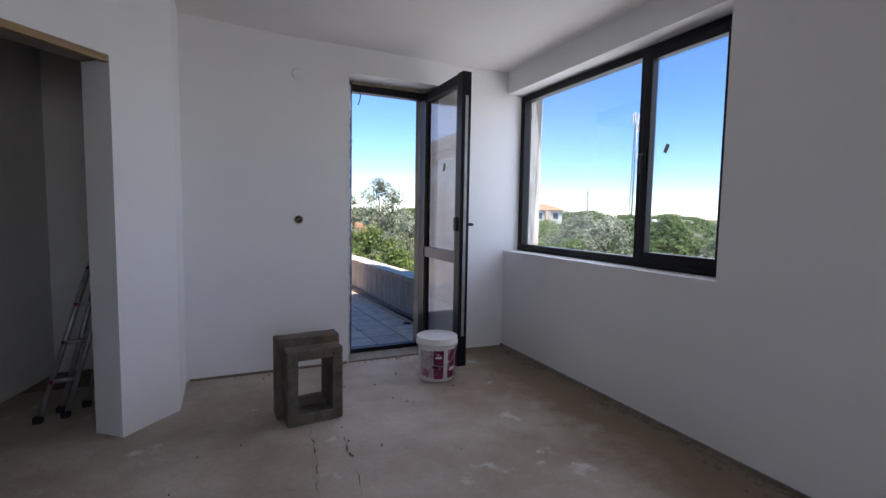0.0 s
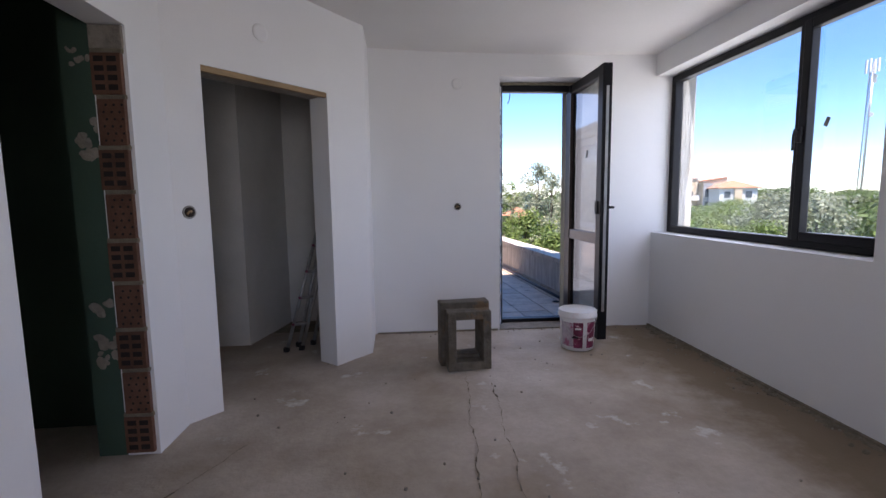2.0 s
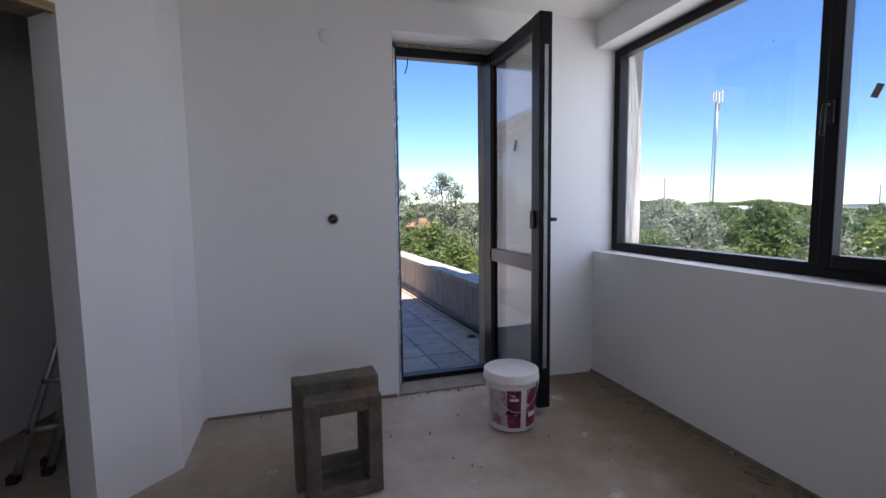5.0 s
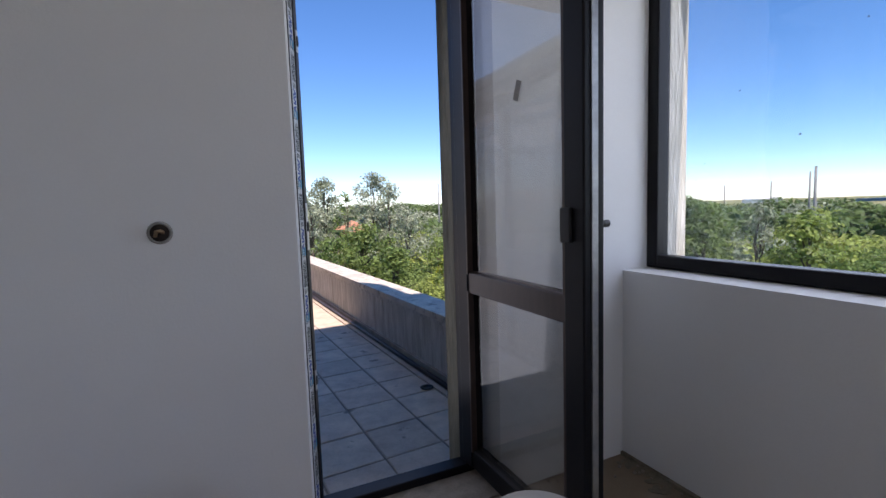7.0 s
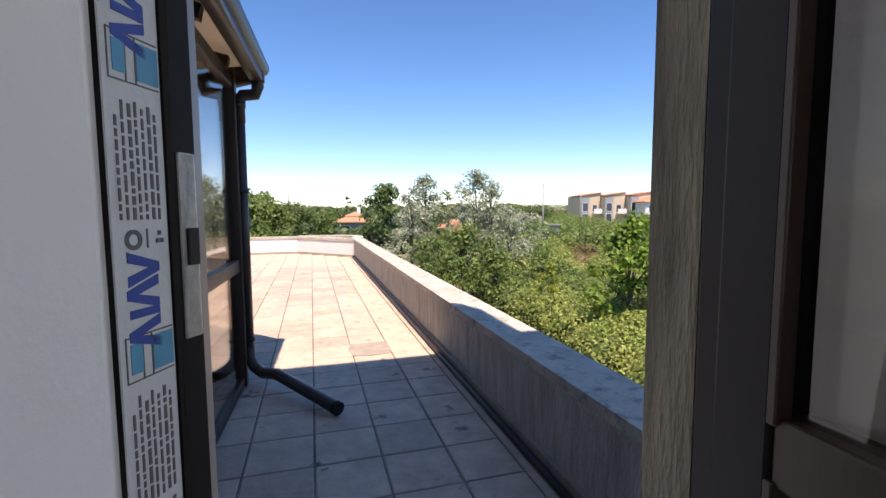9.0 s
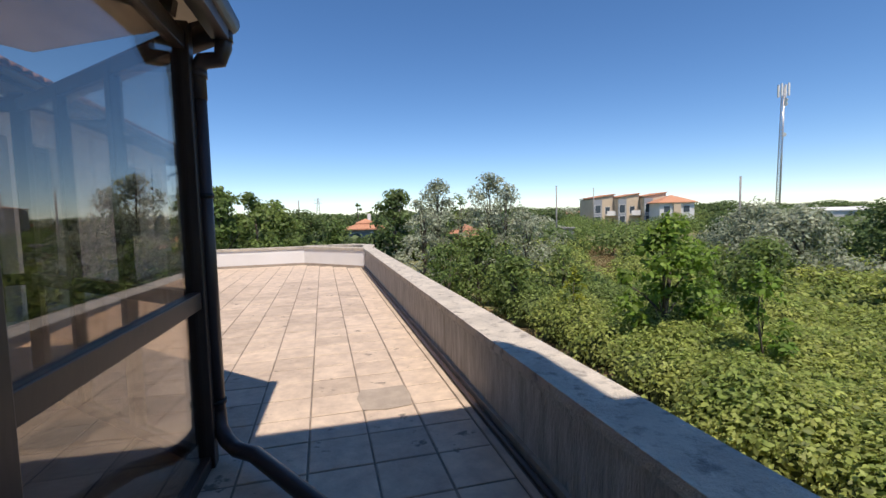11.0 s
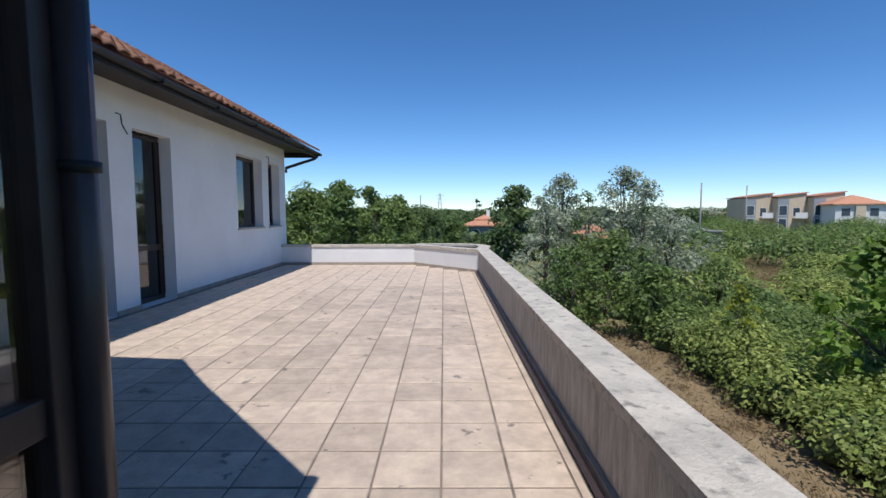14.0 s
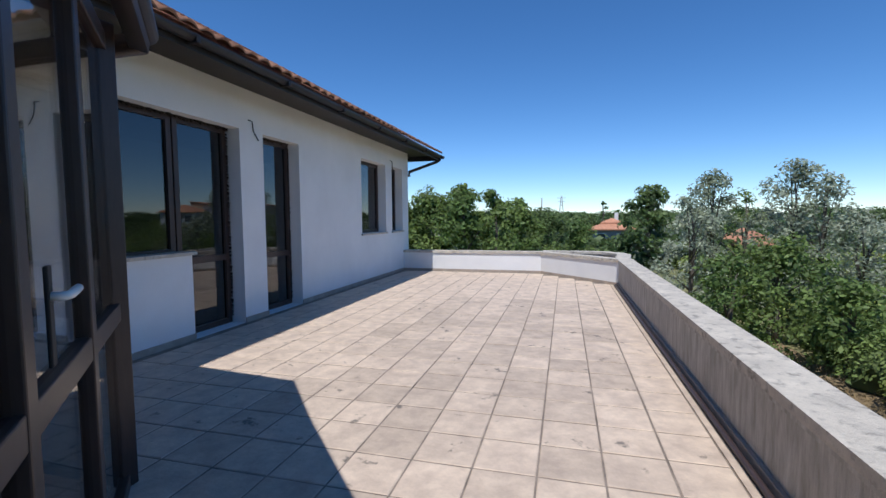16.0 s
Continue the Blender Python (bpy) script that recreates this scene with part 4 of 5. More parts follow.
tube(b, [MT @ Vector(p) for p in ((EV + 0.02, U1 - 0.15, 3.03), (EV - 0.05, U1 - 0.2, 2.95), (V0 + 0.06, U1 - 0.85, 2.62), (V0 + 0.05, 10.42, 2.5), (V0 + 0.05, 10.50, -3.2))][:4], 0.04, 10)
part("downpipe", b, FASCIA, gut)

# roof: tiles in courses
tp = math.tan(radians(PITCH))
COL_W, ROW_L = 0.22, 0.36
def tile_profile(n=6):
    return [(-0.5 + k / n, 0.5 * math.sin(math.pi * k / n) ** 1.0) for k in range(n + 1)]
def roof_tile(bm, m):
    pr = tile_profile()
    top0 = [bm.verts.new(m @ Vector((0.0, x * COL_W, 0.012 + z * 0.10))) for x, z in pr]
    top1 = [bm.verts.new(m @ Vector((-ROW_L * 1.1, x * COL_W * 0.94, z * 0.09 - 0.012))) for x, z in pr]
    low0 = [bm.verts.new(m @ Vector((0.0, x * COL_W, 0.0 + z * 0.075))) for x, z in pr]
    for k in range(len(pr) - 1):
        bm.faces.new((top0[k], top0[k + 1], top1[k + 1], top1[k])).smooth = True
        bm.faces.new((low0[k], low0[k + 1], top0[k + 1], top0[k]))
roof = thing("roof", "terracotta barrel-tile roof of the wing", "roof", MT @ Vector((V0, 4, 3.2)), kind="structure")
b = B()
prism(b, [(-9.8, U0), (EV + 0.01, U0), (EV + 0.01, U1), (-9.8, U1)], 0, 0.02, None)
for v in b.verts:
    v.co.z += 3.135 + (EV - v.co.x) * tp * (1.0 if v.co.y < U1 - 0.01 else 1.0)
bmesh.ops.transform(b, matrix=MT, verts=b.verts)
part("underlay", b, ROOF, roof)
one = B()
roof_tile(one, Matrix())
tile_me = mesh_of("roof_tile", one, ROOF)
rest = B()
rr = random.Random(3)
base_inv = Matrix.Translation(roof.location).inverted()
for r_ in range(14):
    for c_ in range(int((U1 - U0) / COL_W)):
        u = U0 + (c_ + 0.5) * COL_W
        m = MT @ pose(EV + 0.06 - r_ * ROW_L * math.cos(radians(PITCH)), u, 3.165 + r_ * ROW_L * math.sin(radians(PITCH)) + rr.uniform(-0.005, 0.005), 0, PITCH, rr.uniform(-1.5, 1.5))
        if r_ < 4:
            ob = new("roof_tile", tile_me)
            ob.parent, ob.matrix_parent_inverse = roof, base_inv
            ob.matrix_basis = m
        else:
            roof_tile(rest, m)
o_ = part("roof_tiles_far", rest, ROOF, roof)
tagged(o_, kind="stuff")
b = B()
for k in range(24):
    roof_tile(b, MT @ pose(EV - 0.05 - k * 0.34 * math.cos(radians(PITCH)), U1 - 0.02, 3.22 + k * 0.34 * math.sin(radians(PITCH)), 0, PITCH, 0))
part("verge_tiles", b, ROOF, roof)

# main house roof above the room: eaves that shade the terrace
HZ = 4.75
# unseen slab that casts the terrace shade; made white to bounce light
bm = B()
prism(bm, [(-6.0, -3.30), (0.50, -3.30), (0.57, -3.36), (0.60, -3.46), (0.66, -3.60), (0.70, -12.5), (-6.0, -12.5)], HZ, HZ + 0.16, MT)
structure("roof_main", bm, HOUSE, "unseen main house roof overhang, white to bounce light", "roof")
# unseen wall above the room, white for the same bounce light
bm = B()
box(bm, -3.2, -3.5, 3.2, XO, YO, 4.66)
structure("wall_upper", bm, HOUSE, "unseen upper wall of the house, white to bounce light", "wall")

# ---- sunroom ----
C1, C2 = Vector((-1.24, -1.17)), Vector((-2.80, 0.45))
faceA = [Vector((-1.36, -4.15)), C1]
sr = thing("sunroom", "brown-framed glazed sunroom built onto the terrace", "sunroom", MT @ Vector((-1.3, -1.2, 0)))
RT = 2.36
def post(p, w=0.075):
    b = B()
    d = (C2 - C1).normalized()
    box(b, -w / 2, -w / 2, 0, w / 2, w / 2, RT, MT @ pose(p.x, p.y, 0, 0, 0, 0), 0.006)
    part("post", b, FRAME_IN, sr)
def pane_face(a, c, cols, rails=(0.0, 0.88, 2.22), doorish=False):
    L = (c - a).length
    angz = math.degrees(math.atan2(c.y - a.y, c.x - a.x))
    m = MT @ pose(a.x, a.y, 0, 0, 0, angz)
    for z in rails:
        b = B()
        box(b, 0.03, -0.03, z, L - 0.03, 0.03, z + (0.09 if z else 0.07), m, 0.006)
        part("rail", b, FRAME_IN, sr)
    for k in range(cols + 1):
        if 0 < k < cols:
            b = B()
            box(b, L * k / cols - 0.04, -0.034, 0.05, L * k / cols + 0.04, 0.034, 2.28, m, 0.006)
            part("mullion", b, FRAME_IN, sr)
    for k in range(cols):
        for z0, z1 in zip(rails, rails[1:]):
            b = B()
            box(b, L * k / cols + 0.02, -0.006, z0 + 0.05, L * (k + 1) / cols - 0.02, 0.006, z1 + 0.02, m)
            part("pane", b, GLASS_T, sr, "bronze tinted glass").visible_shadow = False
    return m
for p in (faceA[0], C1, C2, Vector((V0 + 0.04, 0.45))):
    post(p, 0.09)
pane_face(faceA[0], C1, 2)
mdiag = pane_face(C1, C2, 3)
pane_face(C2, Vector((V0, 0.45)), 2)
b = B()
box(b, 0.88, -0.045, 1.02, 0.92, -0.034, 1.28, mdiag, 0.004)
hd = part("door_plate", b, RUBBER, sr, "black handle plate")
b = B()
tube(b, [mdiag @ Vector(p) for p in ((0.90, -0.04, 1.20), (0.90, -0.075, 1.20), (0.92, -0.08, 1.20), (1.01, -0.08, 1.205))], 0.012, 10)
part("lever", b, WHITE_PL, hd, "lever wrapped in white film")
# roof of the sunroom
edge = [Vector((-1.18, -4.2)), Vector((-1.05, -1.19)), Vector((-2.78, 0.66)), Vector((V0, 0.66))]
def rz(p):
    return RT + 0.02 + 0.22 * max(0.0, (-1.14 - p.x))
b = B()
pts = [*edge, Vector((V0, -4.2))]
lo = [b.verts.new(MT @ Vector((p.x, p.y, rz(p)))) for p in pts]
hi = [b.verts.new(MT @ Vector((p.x, p.y, rz(p) + 0.03))) for p in pts]
b.faces.new(lo[::-1]), b.faces.new(hi)
for k in range(5):
    b.faces.new((lo[k], lo[(k + 1) % 5], hi[(k + 1) % 5], hi[k]))
bmesh.ops.recalc_face_normals(b, faces=b.faces)
part("roof_sheet", b, SHEET, sr, "pale translucent roof sheet")
for u in (-3.8, -3.0, -2.2, -1.4):
    b = B()
    p, q = Vector((-1.2, u)), Vector((V0, u))
    tube(b, [MT @ Vector((p.x, u, rz(p) - 0.05)), MT @ Vector((q.x, u, rz(q) - 0.05))], 0.05, 4)
    part("rafter", b, FRAME_IN, sr)
for a, c in zip(edge, edge[1:]):
    b = B()
    tube(b, [MT @ Vector((a.x, a.y, RT - 0.03)), MT @ Vector((c.x, c.y, min(rz(c), RT + 0.4) - 0.05 if c.x > -2 else RT - 0.03))], 0.06, 4)
    part("wall_plate", b, FRAME_IN, sr)
sg = thing("sunroom_gutter", "brown gutter and downpipe on the sunroom", "gutter", MT @ Vector((-1.15, -1.2, 0)))
b = B()
tube(b, [MT @ Vector((-1.16, -4.1, RT + 0.06)), MT @ Vector((-1.02, -1.10, RT + 0.04))], 0.058, 14)
part("trough", b, PIPE, sg)
b = B()
tube(b, [MT @ Vector((-1.04, -1.16, RT + 0.03)), MT @ Vector((-2.78, 0.70, RT + 0.03))], 0.058, 14)
part("trough", b, PIPE, sg)
PX, PY = 0.905, 7.43
b = B()
top = MT @ Vector((-1.045, -1.14, RT + 0.02))
tube(b, [top, (top.x, top.y, top.z - 0.12), (top.x - 0.02, top.y, top.z - 0.18), (PX + 0.03, PY, 2.10), (PX, PY, 2.05), (PX, PY, 1.9)], 0.044, 16)
tube(b, [(PX, PY, 1.95), (PX, PY, 0.16)], 0.040, 16)
end = Vector((1.589, 6.663, -0.04))
p0 = Vector((PX, PY, 0.10))
tube(b, [(PX, PY, 0.2), (PX + 0.005, PY - 0.005, 0.10), (PX + 0.05, PY - 0.055, 0.045), (PX + 0.12, PY - 0.13, 0.02), tuple(p0.lerp(end, 0.35) * 1.0), tuple(end)], 0.042, 16, caps=False)
pp = part("downpipe", b, PIPE, sg, "brown round downpipe with a bent foot")
d = (end - p0).normalized()
b = B()
tube(b, [end - d * 0.03, end + d * 0.002], 0.046, 16, caps=False)
tube(b, [end - d * 0.005, end - d * 0.004], 0.038, 16)
part("pipe_mouth", b, DARK, sg)
for z in (1.39, 0.25):
    b = B()
    tube(b, [(PX, PY, z - 0.012), (PX, PY, z + 0.012)], 0.047, 16)
    box(b, PX - 0.10, PY - 0.012, z - 0.008, PX - 0.03, PY + 0.012, z + 0.008)
    part("pipe_clip", b, RUBBER, sg)
for z in (2.03, 2.2):
    b = B()
    tube(b, [(PX + (0 if z < 2.1 else 0.0), PY, z - 0.02), (PX, PY, z + 0.02)] if z < 2.1 else [(top.x, top.y, 2.2), (top.x, top.y, 2.25)], 0.05, 16)
    part("collar", b, PIPE, sg)

# ---- ground and distance ----
GZ = -3.2
def ground_z(x, y):
    return GZ + 0.25 * noise.noise((x * 0.05, y * 0.05, 2)) * min(1, max(0, (x - 8) / 10)) 
bm = B()
cs = [-3000, -400, -150, -60, -20, 0, 4, 8, 12, 18, 26, 36, 50, 70, 100, 150, 240, 420, 900, 3000]
rs = [-3000, -500, -200, -80, -30, -10, 0, 6, 12, 18, 26, 36, 50, 70, 100, 150, 240, 420, 900, 3000]
gv = [[bm.verts.new((x, y, ground_z(x, y) if abs(x) < 300 and abs(y) < 300 else GZ)) for y in rs] for x in cs]
for i in range(len(cs) - 1):
    for j in range(len(rs) - 1):
        bm.faces.new((gv[i][j], gv[i + 1][j], gv[i + 1][j + 1], gv[i][j + 1])).smooth = True
structure("ground", bm, FIELD, "dry summer meadow reaching the horizon", "ground")
bm = B()
prism(bm, [(2.0, -6), (8.6, -6), (8.6, 6), (8.6, 14), (8.4, 20), (7.4, 27), (2.0, 27)], GZ - 0.1, GZ + 0.05)
structure("path", bm, EARTH, "strip of dry mown grass and earth beside the house", "path")
bm = B()
prism(bm, [(420, 180), (2900, 60), (2900, -900), (520, -300)], GZ, GZ + 2.2)
structure("water", bm, SEA, "blue sea on the horizon", "water")


def leaves(name, blobs, density, size, material, parent=None, label="", shell=0.55, seed=1, up=0.35, aspect=0.6):
    """Small four-cornered leaves over the outer part of many ellipsoid clumps: rows of x, y, z, rx, ry, rz."""
    g = np.random.default_rng(seed)
    bl = np.array(blobs, float)
    area = (bl[:, 3] * bl[:, 4] + bl[:, 3] * bl[:, 5] + bl[:, 4] * bl[:, 5])
    cnt = np.maximum(6, (area * density).astype(int))
    idx = np.repeat(np.arange(len(bl)), cnt)
    n = len(idx)
    d = g.normal(size=(n, 3))
    d[:, 2] = np.where(d[:, 2] < -0.3, -d[:, 2], d[:, 2])
    d /= np.linalg.norm(d, axis=1)[:, None]
    r = shell + (1.08 - shell) * g.random(n) ** 0.6
    pos = bl[idx, :3] + d * bl[idx, 3:6] * r[:, None]
    nrm = d + g.normal(size=(n, 3)) * 0.55 + np.array([0, 0, up])
    nrm /= np.linalg.norm(nrm, axis=1)[:, None]
    t1 = np.cross(nrm, g.normal(size=(n, 3)))
    t1 /= np.linalg.norm(t1, axis=1)[:, None] + 1e-9
    t2 = np.cross(nrm, t1)
    s = size * (0.55 + 0.9 * g.random(n))[:, None]
    a, b_ = t1 * s, t2 * s * aspect
    quads = np.stack([pos - a, pos - b_ * 0.9 + nrm * s * 0.12, pos + a, pos + b_ * 0.9 + nrm * s * 0.12], axis=1).reshape(-1, 3)
    me = bpy.data.meshes.new(name)
    me.vertices.add(4 * n), me.loops.add(4 * n), me.polygons.add(n)
    me.vertices.foreach_set("co", quads.astype(np.float32).ravel())
    me.loops.foreach_set("vertex_index", np.arange(4 * n, dtype=np.int32))
    me.polygons.foreach_set("loop_start", np.arange(0, 4 * n, 4, dtype=np.int32))
    me.update(calc_edges=True)
    me.materials.append(material)
    ob = new(name, me)
    if parent:
        ob.parent = parent
        ob.matrix_parent_inverse = Matrix.Translation(parent.location).inverted()
    return tagged(ob, label)


def tree(x, y, top, width, material, label, seed, trunk=0.12, leaf=0.10, density=90, clumps=34, low=0.05, name="tree", base=None, taper=0.75):
    g = random.Random(seed)
    base = GZ if base is None else base
    h = top - base
    t = thing(name, label, name, (x, y, base))
    b = B()
    tube(b, [(x, y, base - 0.1), (x + g.uniform(-.1, .1), y, base + h * 0.3), (x + g.uniform(-.25, .25), y + g.uniform(-.2, .2), base + h * 0.65), (x, y, base + h * 0.92)], trunk, 8, r1=trunk * 0.15)
    blobs = []
    for k in range(clumps):
        f = low + (1 - low) * (k + g.random()) / clumps
        spread = width * (math.sin(math.pi * min(1, 0.18 + 0.82 * f ** taper)) ** 0.8 + 0.12)
        a = g.uniform(0, 6.283)
        rr_ = spread * math.sqrt(g.random()) * 0.85
        cx, cy, cz = x + rr_ * math.cos(a), y + rr_ * math.sin(a), base + h * f * 0.96
        s = width * g.uniform(0.16, 0.34)
        blobs.append((cx, cy, cz, s, s, s * g.uniform(0.7, 1.3)))
        if k % 3 == 0:
            tube(b, [(x, y, base + h * f * 0.6), ((x + cx) / 2, (y + cy) / 2, base + h * f * 0.82), (cx, cy, cz)], trunk * 0.35, 5, r1=trunk * 0.08)
    part("trunk", b, BARK, t)
    leaves("crown", blobs, density, leaf, material, t, shell=0.2, seed=seed)
    return t


def at(az, dist, x0=1.9, y0=5.4):
    return x0 + dist * math.sin(radians(az)), y0 + dist * math.cos(radians(az))


# thicket beyond the strip
g = random.Random(21)
blobs, blobs2, blobs3 = [], [], []
for k in range(1500):
    d_ = 7.0 + 46 * g.random() ** 1.5
    a = radians(g.uniform(8, 118))
    x, y = 1.9 + d_ * math.sin(a), 5.4 + d_ * math.cos(a)
    edge_x = 7.7 + 0.5 * noise.noise((y * 0.4, 0, 0))
    if x < edge_x + 0.75:
        continue
    tall = 0.9 + 0.55 * noise.noise((x * 0.14, y * 0.14, 4))
    if d_ > 20:
        tall *= 0.8
        if (noise.noise((x * 0.07, y * 0.07, 9)) > 0.12 and x > 13) or (d_ > 26 and 28 < math.degrees(a) < 34):
            continue
    s = g.uniform(0.55, 1.15) * (1 + d_ / 50)
    (blobs if noise.noise((x * 0.11, y * 0.11, 12)) > -0.12 else blobs2).append((x, y, GZ + tall * g.uniform(0.35, 0.8), s, s, s * g.uniform(0.55, 0.85)))
near = [q for q in blobs if (q[0] - 2) ** 2 + (q[1] - 7) ** 2 < 17 ** 2]
away = [q for q in blobs if (q[0] - 2) ** 2 + (q[1] - 7) ** 2 >= 17 ** 2]
tagged(leaves("bramble_thicket", near, 460, 0.058, L_GREEN, seed=3, shell=0.5, up=0.7), "dense bright green bramble thicket", "bushes", kind="stuff")
tagged(leaves("bramble_far", away, 110, 0.11, L_GREEN, seed=4, shell=0.6, up=0.8), "green scrub further off", "bushes", kind="stuff")
n2 = [q for q in blobs2 if (q[0] - 2) ** 2 + (q[1] - 7) ** 2 < 17 ** 2]
a2 = [q for q in blobs2 if (q[0] - 2) ** 2 + (q[1] - 7) ** 2 >= 17 ** 2]
if n2:
    tagged(leaves("scrub_thicket", n2, 430, 0.057, L_MID, seed=5, shell=0.5, up=0.7), "darker green scrub among the brambles", "bushes", kind="stuff")
tagged(leaves("scrub_far", a2, 110, 0.10, L_MID, seed=6, shell=0.6), "mixed dull green scrub", "bushes", kind="stuff")
# solid dark cores: their colour stands for shade inside the thicket
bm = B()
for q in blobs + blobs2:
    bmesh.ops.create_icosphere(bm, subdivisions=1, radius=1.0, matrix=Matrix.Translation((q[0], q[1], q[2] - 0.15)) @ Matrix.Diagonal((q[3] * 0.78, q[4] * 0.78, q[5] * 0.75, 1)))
single("thicket_core", bm, UNDER, "dark green cores, shade painted inside the thicket", "bushes", kind="stuff")

# single trees and shrubs
for az, dist, el, w, m_, lab, kw in (
    (16.6, 27, 5.2, 1.9, L_SILVER, "tall silvery oleaster tree with an open crown", dict(leaf=0.085, density=120, clumps=60, taper=0.9)),
    (18.8, 26, 3.6, 1.6, L_SILVER, "silvery oleaster with drooping twigs", dict(leaf=0.085, density=110, clumps=44)),
    (10.3, 27, 4.5, 2.0, L_SILVER, "silver-leaved oleaster tree in the scrub", dict(leaf=0.085, density=115, clumps=54)),
    (8.0, 24, 2.0, 1.7, L_SILVER, "low silvery bush beside the terrace", dict(leaf=0.08, density=110, clumps=40)),
    (13.0, 29, 2.8, 1.3, L_MID, "young dark green tree between the oleasters", dict(leaf=0.09, density=100, clumps=30)),
    (21.5, 25, 0.2, 2.2, L_SILVER, "grey-green bush with bare twigs", dict(leaf=0.08, density=90, clumps=40)),
    (15.0, 21, -2.8, 2.3, L_MID, "leafy green bush below the oleasters", dict(leaf=0.085, density=120, clumps=40)),
    (11.0, 19, -4.2, 1.8, L_MID, "green bush beside the parapet", dict(leaf=0.08, density=130, clumps=34)),
    (20.0, 18, -6.0, 1.8, L_MID, "green bush on the slope", dict(leaf=0.08, density=130, clumps=34)),
    (26.0, 20, -5.0, 1.5, L_MID, "dull green bush among dry grass", dict(leaf=0.085, density=110, clumps=30)),
    (37.8, 13.5, -2.0, 1.65, L_BRIGHT, "bright green young walnut shrub", dict(leaf=0.10, density=150, clumps=40)),
    (47.8, 11.5, -6.0, 0.8, L_BRIGHT, "bright green young shrub in the thicket", dict(leaf=0.08, density=190, clumps=34, low=0.0, trunk=0.03, taper=0.5)),
    (27.5, 15, -7.2, 0.8, L_YEL, "small yellow-green shrub in the thicket", dict(leaf=0.07, density=170, clumps=24, low=0.0, trunk=0.03)),
    (43.0, 21, -4.6, 1.4, L_MID, "green shrub in the scrub", dict(leaf=0.09, density=110, clumps=30)),
    (45.5, 30, -0.6, 3.0, L_SILVER, "wide silvery bush in the scrub", dict(leaf=0.10, density=80, clumps=50)),
    (50.0, 27, -1.0, 3.0, L_SILVER, "wide silvery bush in the scrub", dict(leaf=0.10, density=80, clumps=50)),
    (47.0, 20, -4.0, 2.0, L_MID, "dark green bush in the scrub", dict(leaf=0.09, density=100, clumps=40)),
    (4.6, 45, 3.2, 3.0, L_DARK, "dark green broadleaf tree", dict(leaf=0.20, density=45, clumps=40, trunk=0.25)),
    (-15.8, 24, 3.7, 2.3, L_MID, "leafy green walnut tree behind the wall", dict(leaf=0.105, density=150, clumps=50)),
    (-12.5, 25, 3.2, 1.7, L_MID, "leafy green walnut tree behind the wall", dict(leaf=0.105, density=150, clumps=36)),
    (-19.5, 25, 2.2, 2.6, L_MID, "leafy green tree behind the wall", dict(leaf=0.105, density=150, clumps=46)),
    (-10.0, 28, 1.0, 2.6, L_MID, "rounded green tree behind the wall", dict(leaf=0.105, density=130, clumps=46)),
    (-6.5, 30, 0.5, 2.4, L_DARK, "dark green tree behind the wall", dict(leaf=0.105, density=130, clumps=40)),
    (-2.8, 32, -0.6, 2.0, L_MID, "green bush behind the wall", dict(leaf=0.105, density=130, clumps=36)),
    (-24.0, 26, 2.0, 2.8, L_MID, "leafy green tree behind the house", dict(leaf=0.11, density=110, clumps=40)),
    (-9.9, 75, 2.2, 3.2, L_MID, "distant rounded green tree", dict(leaf=0.35, density=14, clumps=26, trunk=0.3)),
    (0.2, 90, 1.9, 1.4, L_DARK, "distant slender dark green tree", dict(leaf=0.35, density=14, clumps=16, trunk=0.2)),
    (60.0, 22, -1.6, 2.0, L_MID, "green bush facing the window", dict(leaf=0.10, density=100, clumps=40)),
    (66.0, 21, -1.0, 1.6, L_SILVER, "silvery bush facing the window", dict(leaf=0.09, density=100, clumps=36)),
    (71.0, 19, -2.2, 2.0, L_GREEN, "green bush facing the window", dict(leaf=0.10, density=110, clumps=40)),
    (56.0, 34, -0.4, 3.2, L_DARK, "dark green bush in the scrub", dict(leaf=0.13, density=60, clumps=40)),
):
    x, y = at(az, dist)
    tree(x, y, 1.28 + dist * math.tan(radians(el)), w, m_, lab, int(abs(az) * 10) + int(dist), name="tree" if el > 0.8 else "shrub", **kw)

# far scrub and tree line: uncountable
g = random.Random(8)
fb, fs, fl = [], [], []
for k in range(1500):
    az, dist = g.uniform(-48, 125), 45 + 330 * g.random() ** 1.4
    lawn = 25 < az < 43 and dist < 165
    if (lawn and g.random() < 0.55) or (az > 54 and dist > 130):
        continue
    x, y = at(az, dist)
    s = (0.9 + dist * 0.014) * g.uniform(0.7, 1.3)
    top = 1.28 + dist * math.tan(radians(g.uniform(-1.2, 0.3 if az < 44 else -0.6))) if dist > 90 and not lawn else GZ + g.uniform(1.0, 2.6)
    (fl if lawn else fs if g.random() < 0.14 else fb).append((x, y, max(GZ + 0.3, top - s * 0.6), s * 1.7, s * 1.7, s))
tagged(leaves("far_woods", fb, 10, 0.42, L_DARK, seed=11, shell=0.5), "distant band of dark green woods", "woods", kind="stuff")
tagged(leaves("far_scrub", fs, 12, 0.34, L_SILVER, seed=12, shell=0.5), "distant greyish scrub", "woods", kind="stuff")
tagged(leaves("meadow_scrub", fl, 32, 0.17, L_MID, seed=13, shell=0.3), "low green scrub in the dry meadow", "bushes", kind="stuff")
# dark cores that paint shade in behind the distant leaves
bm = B()
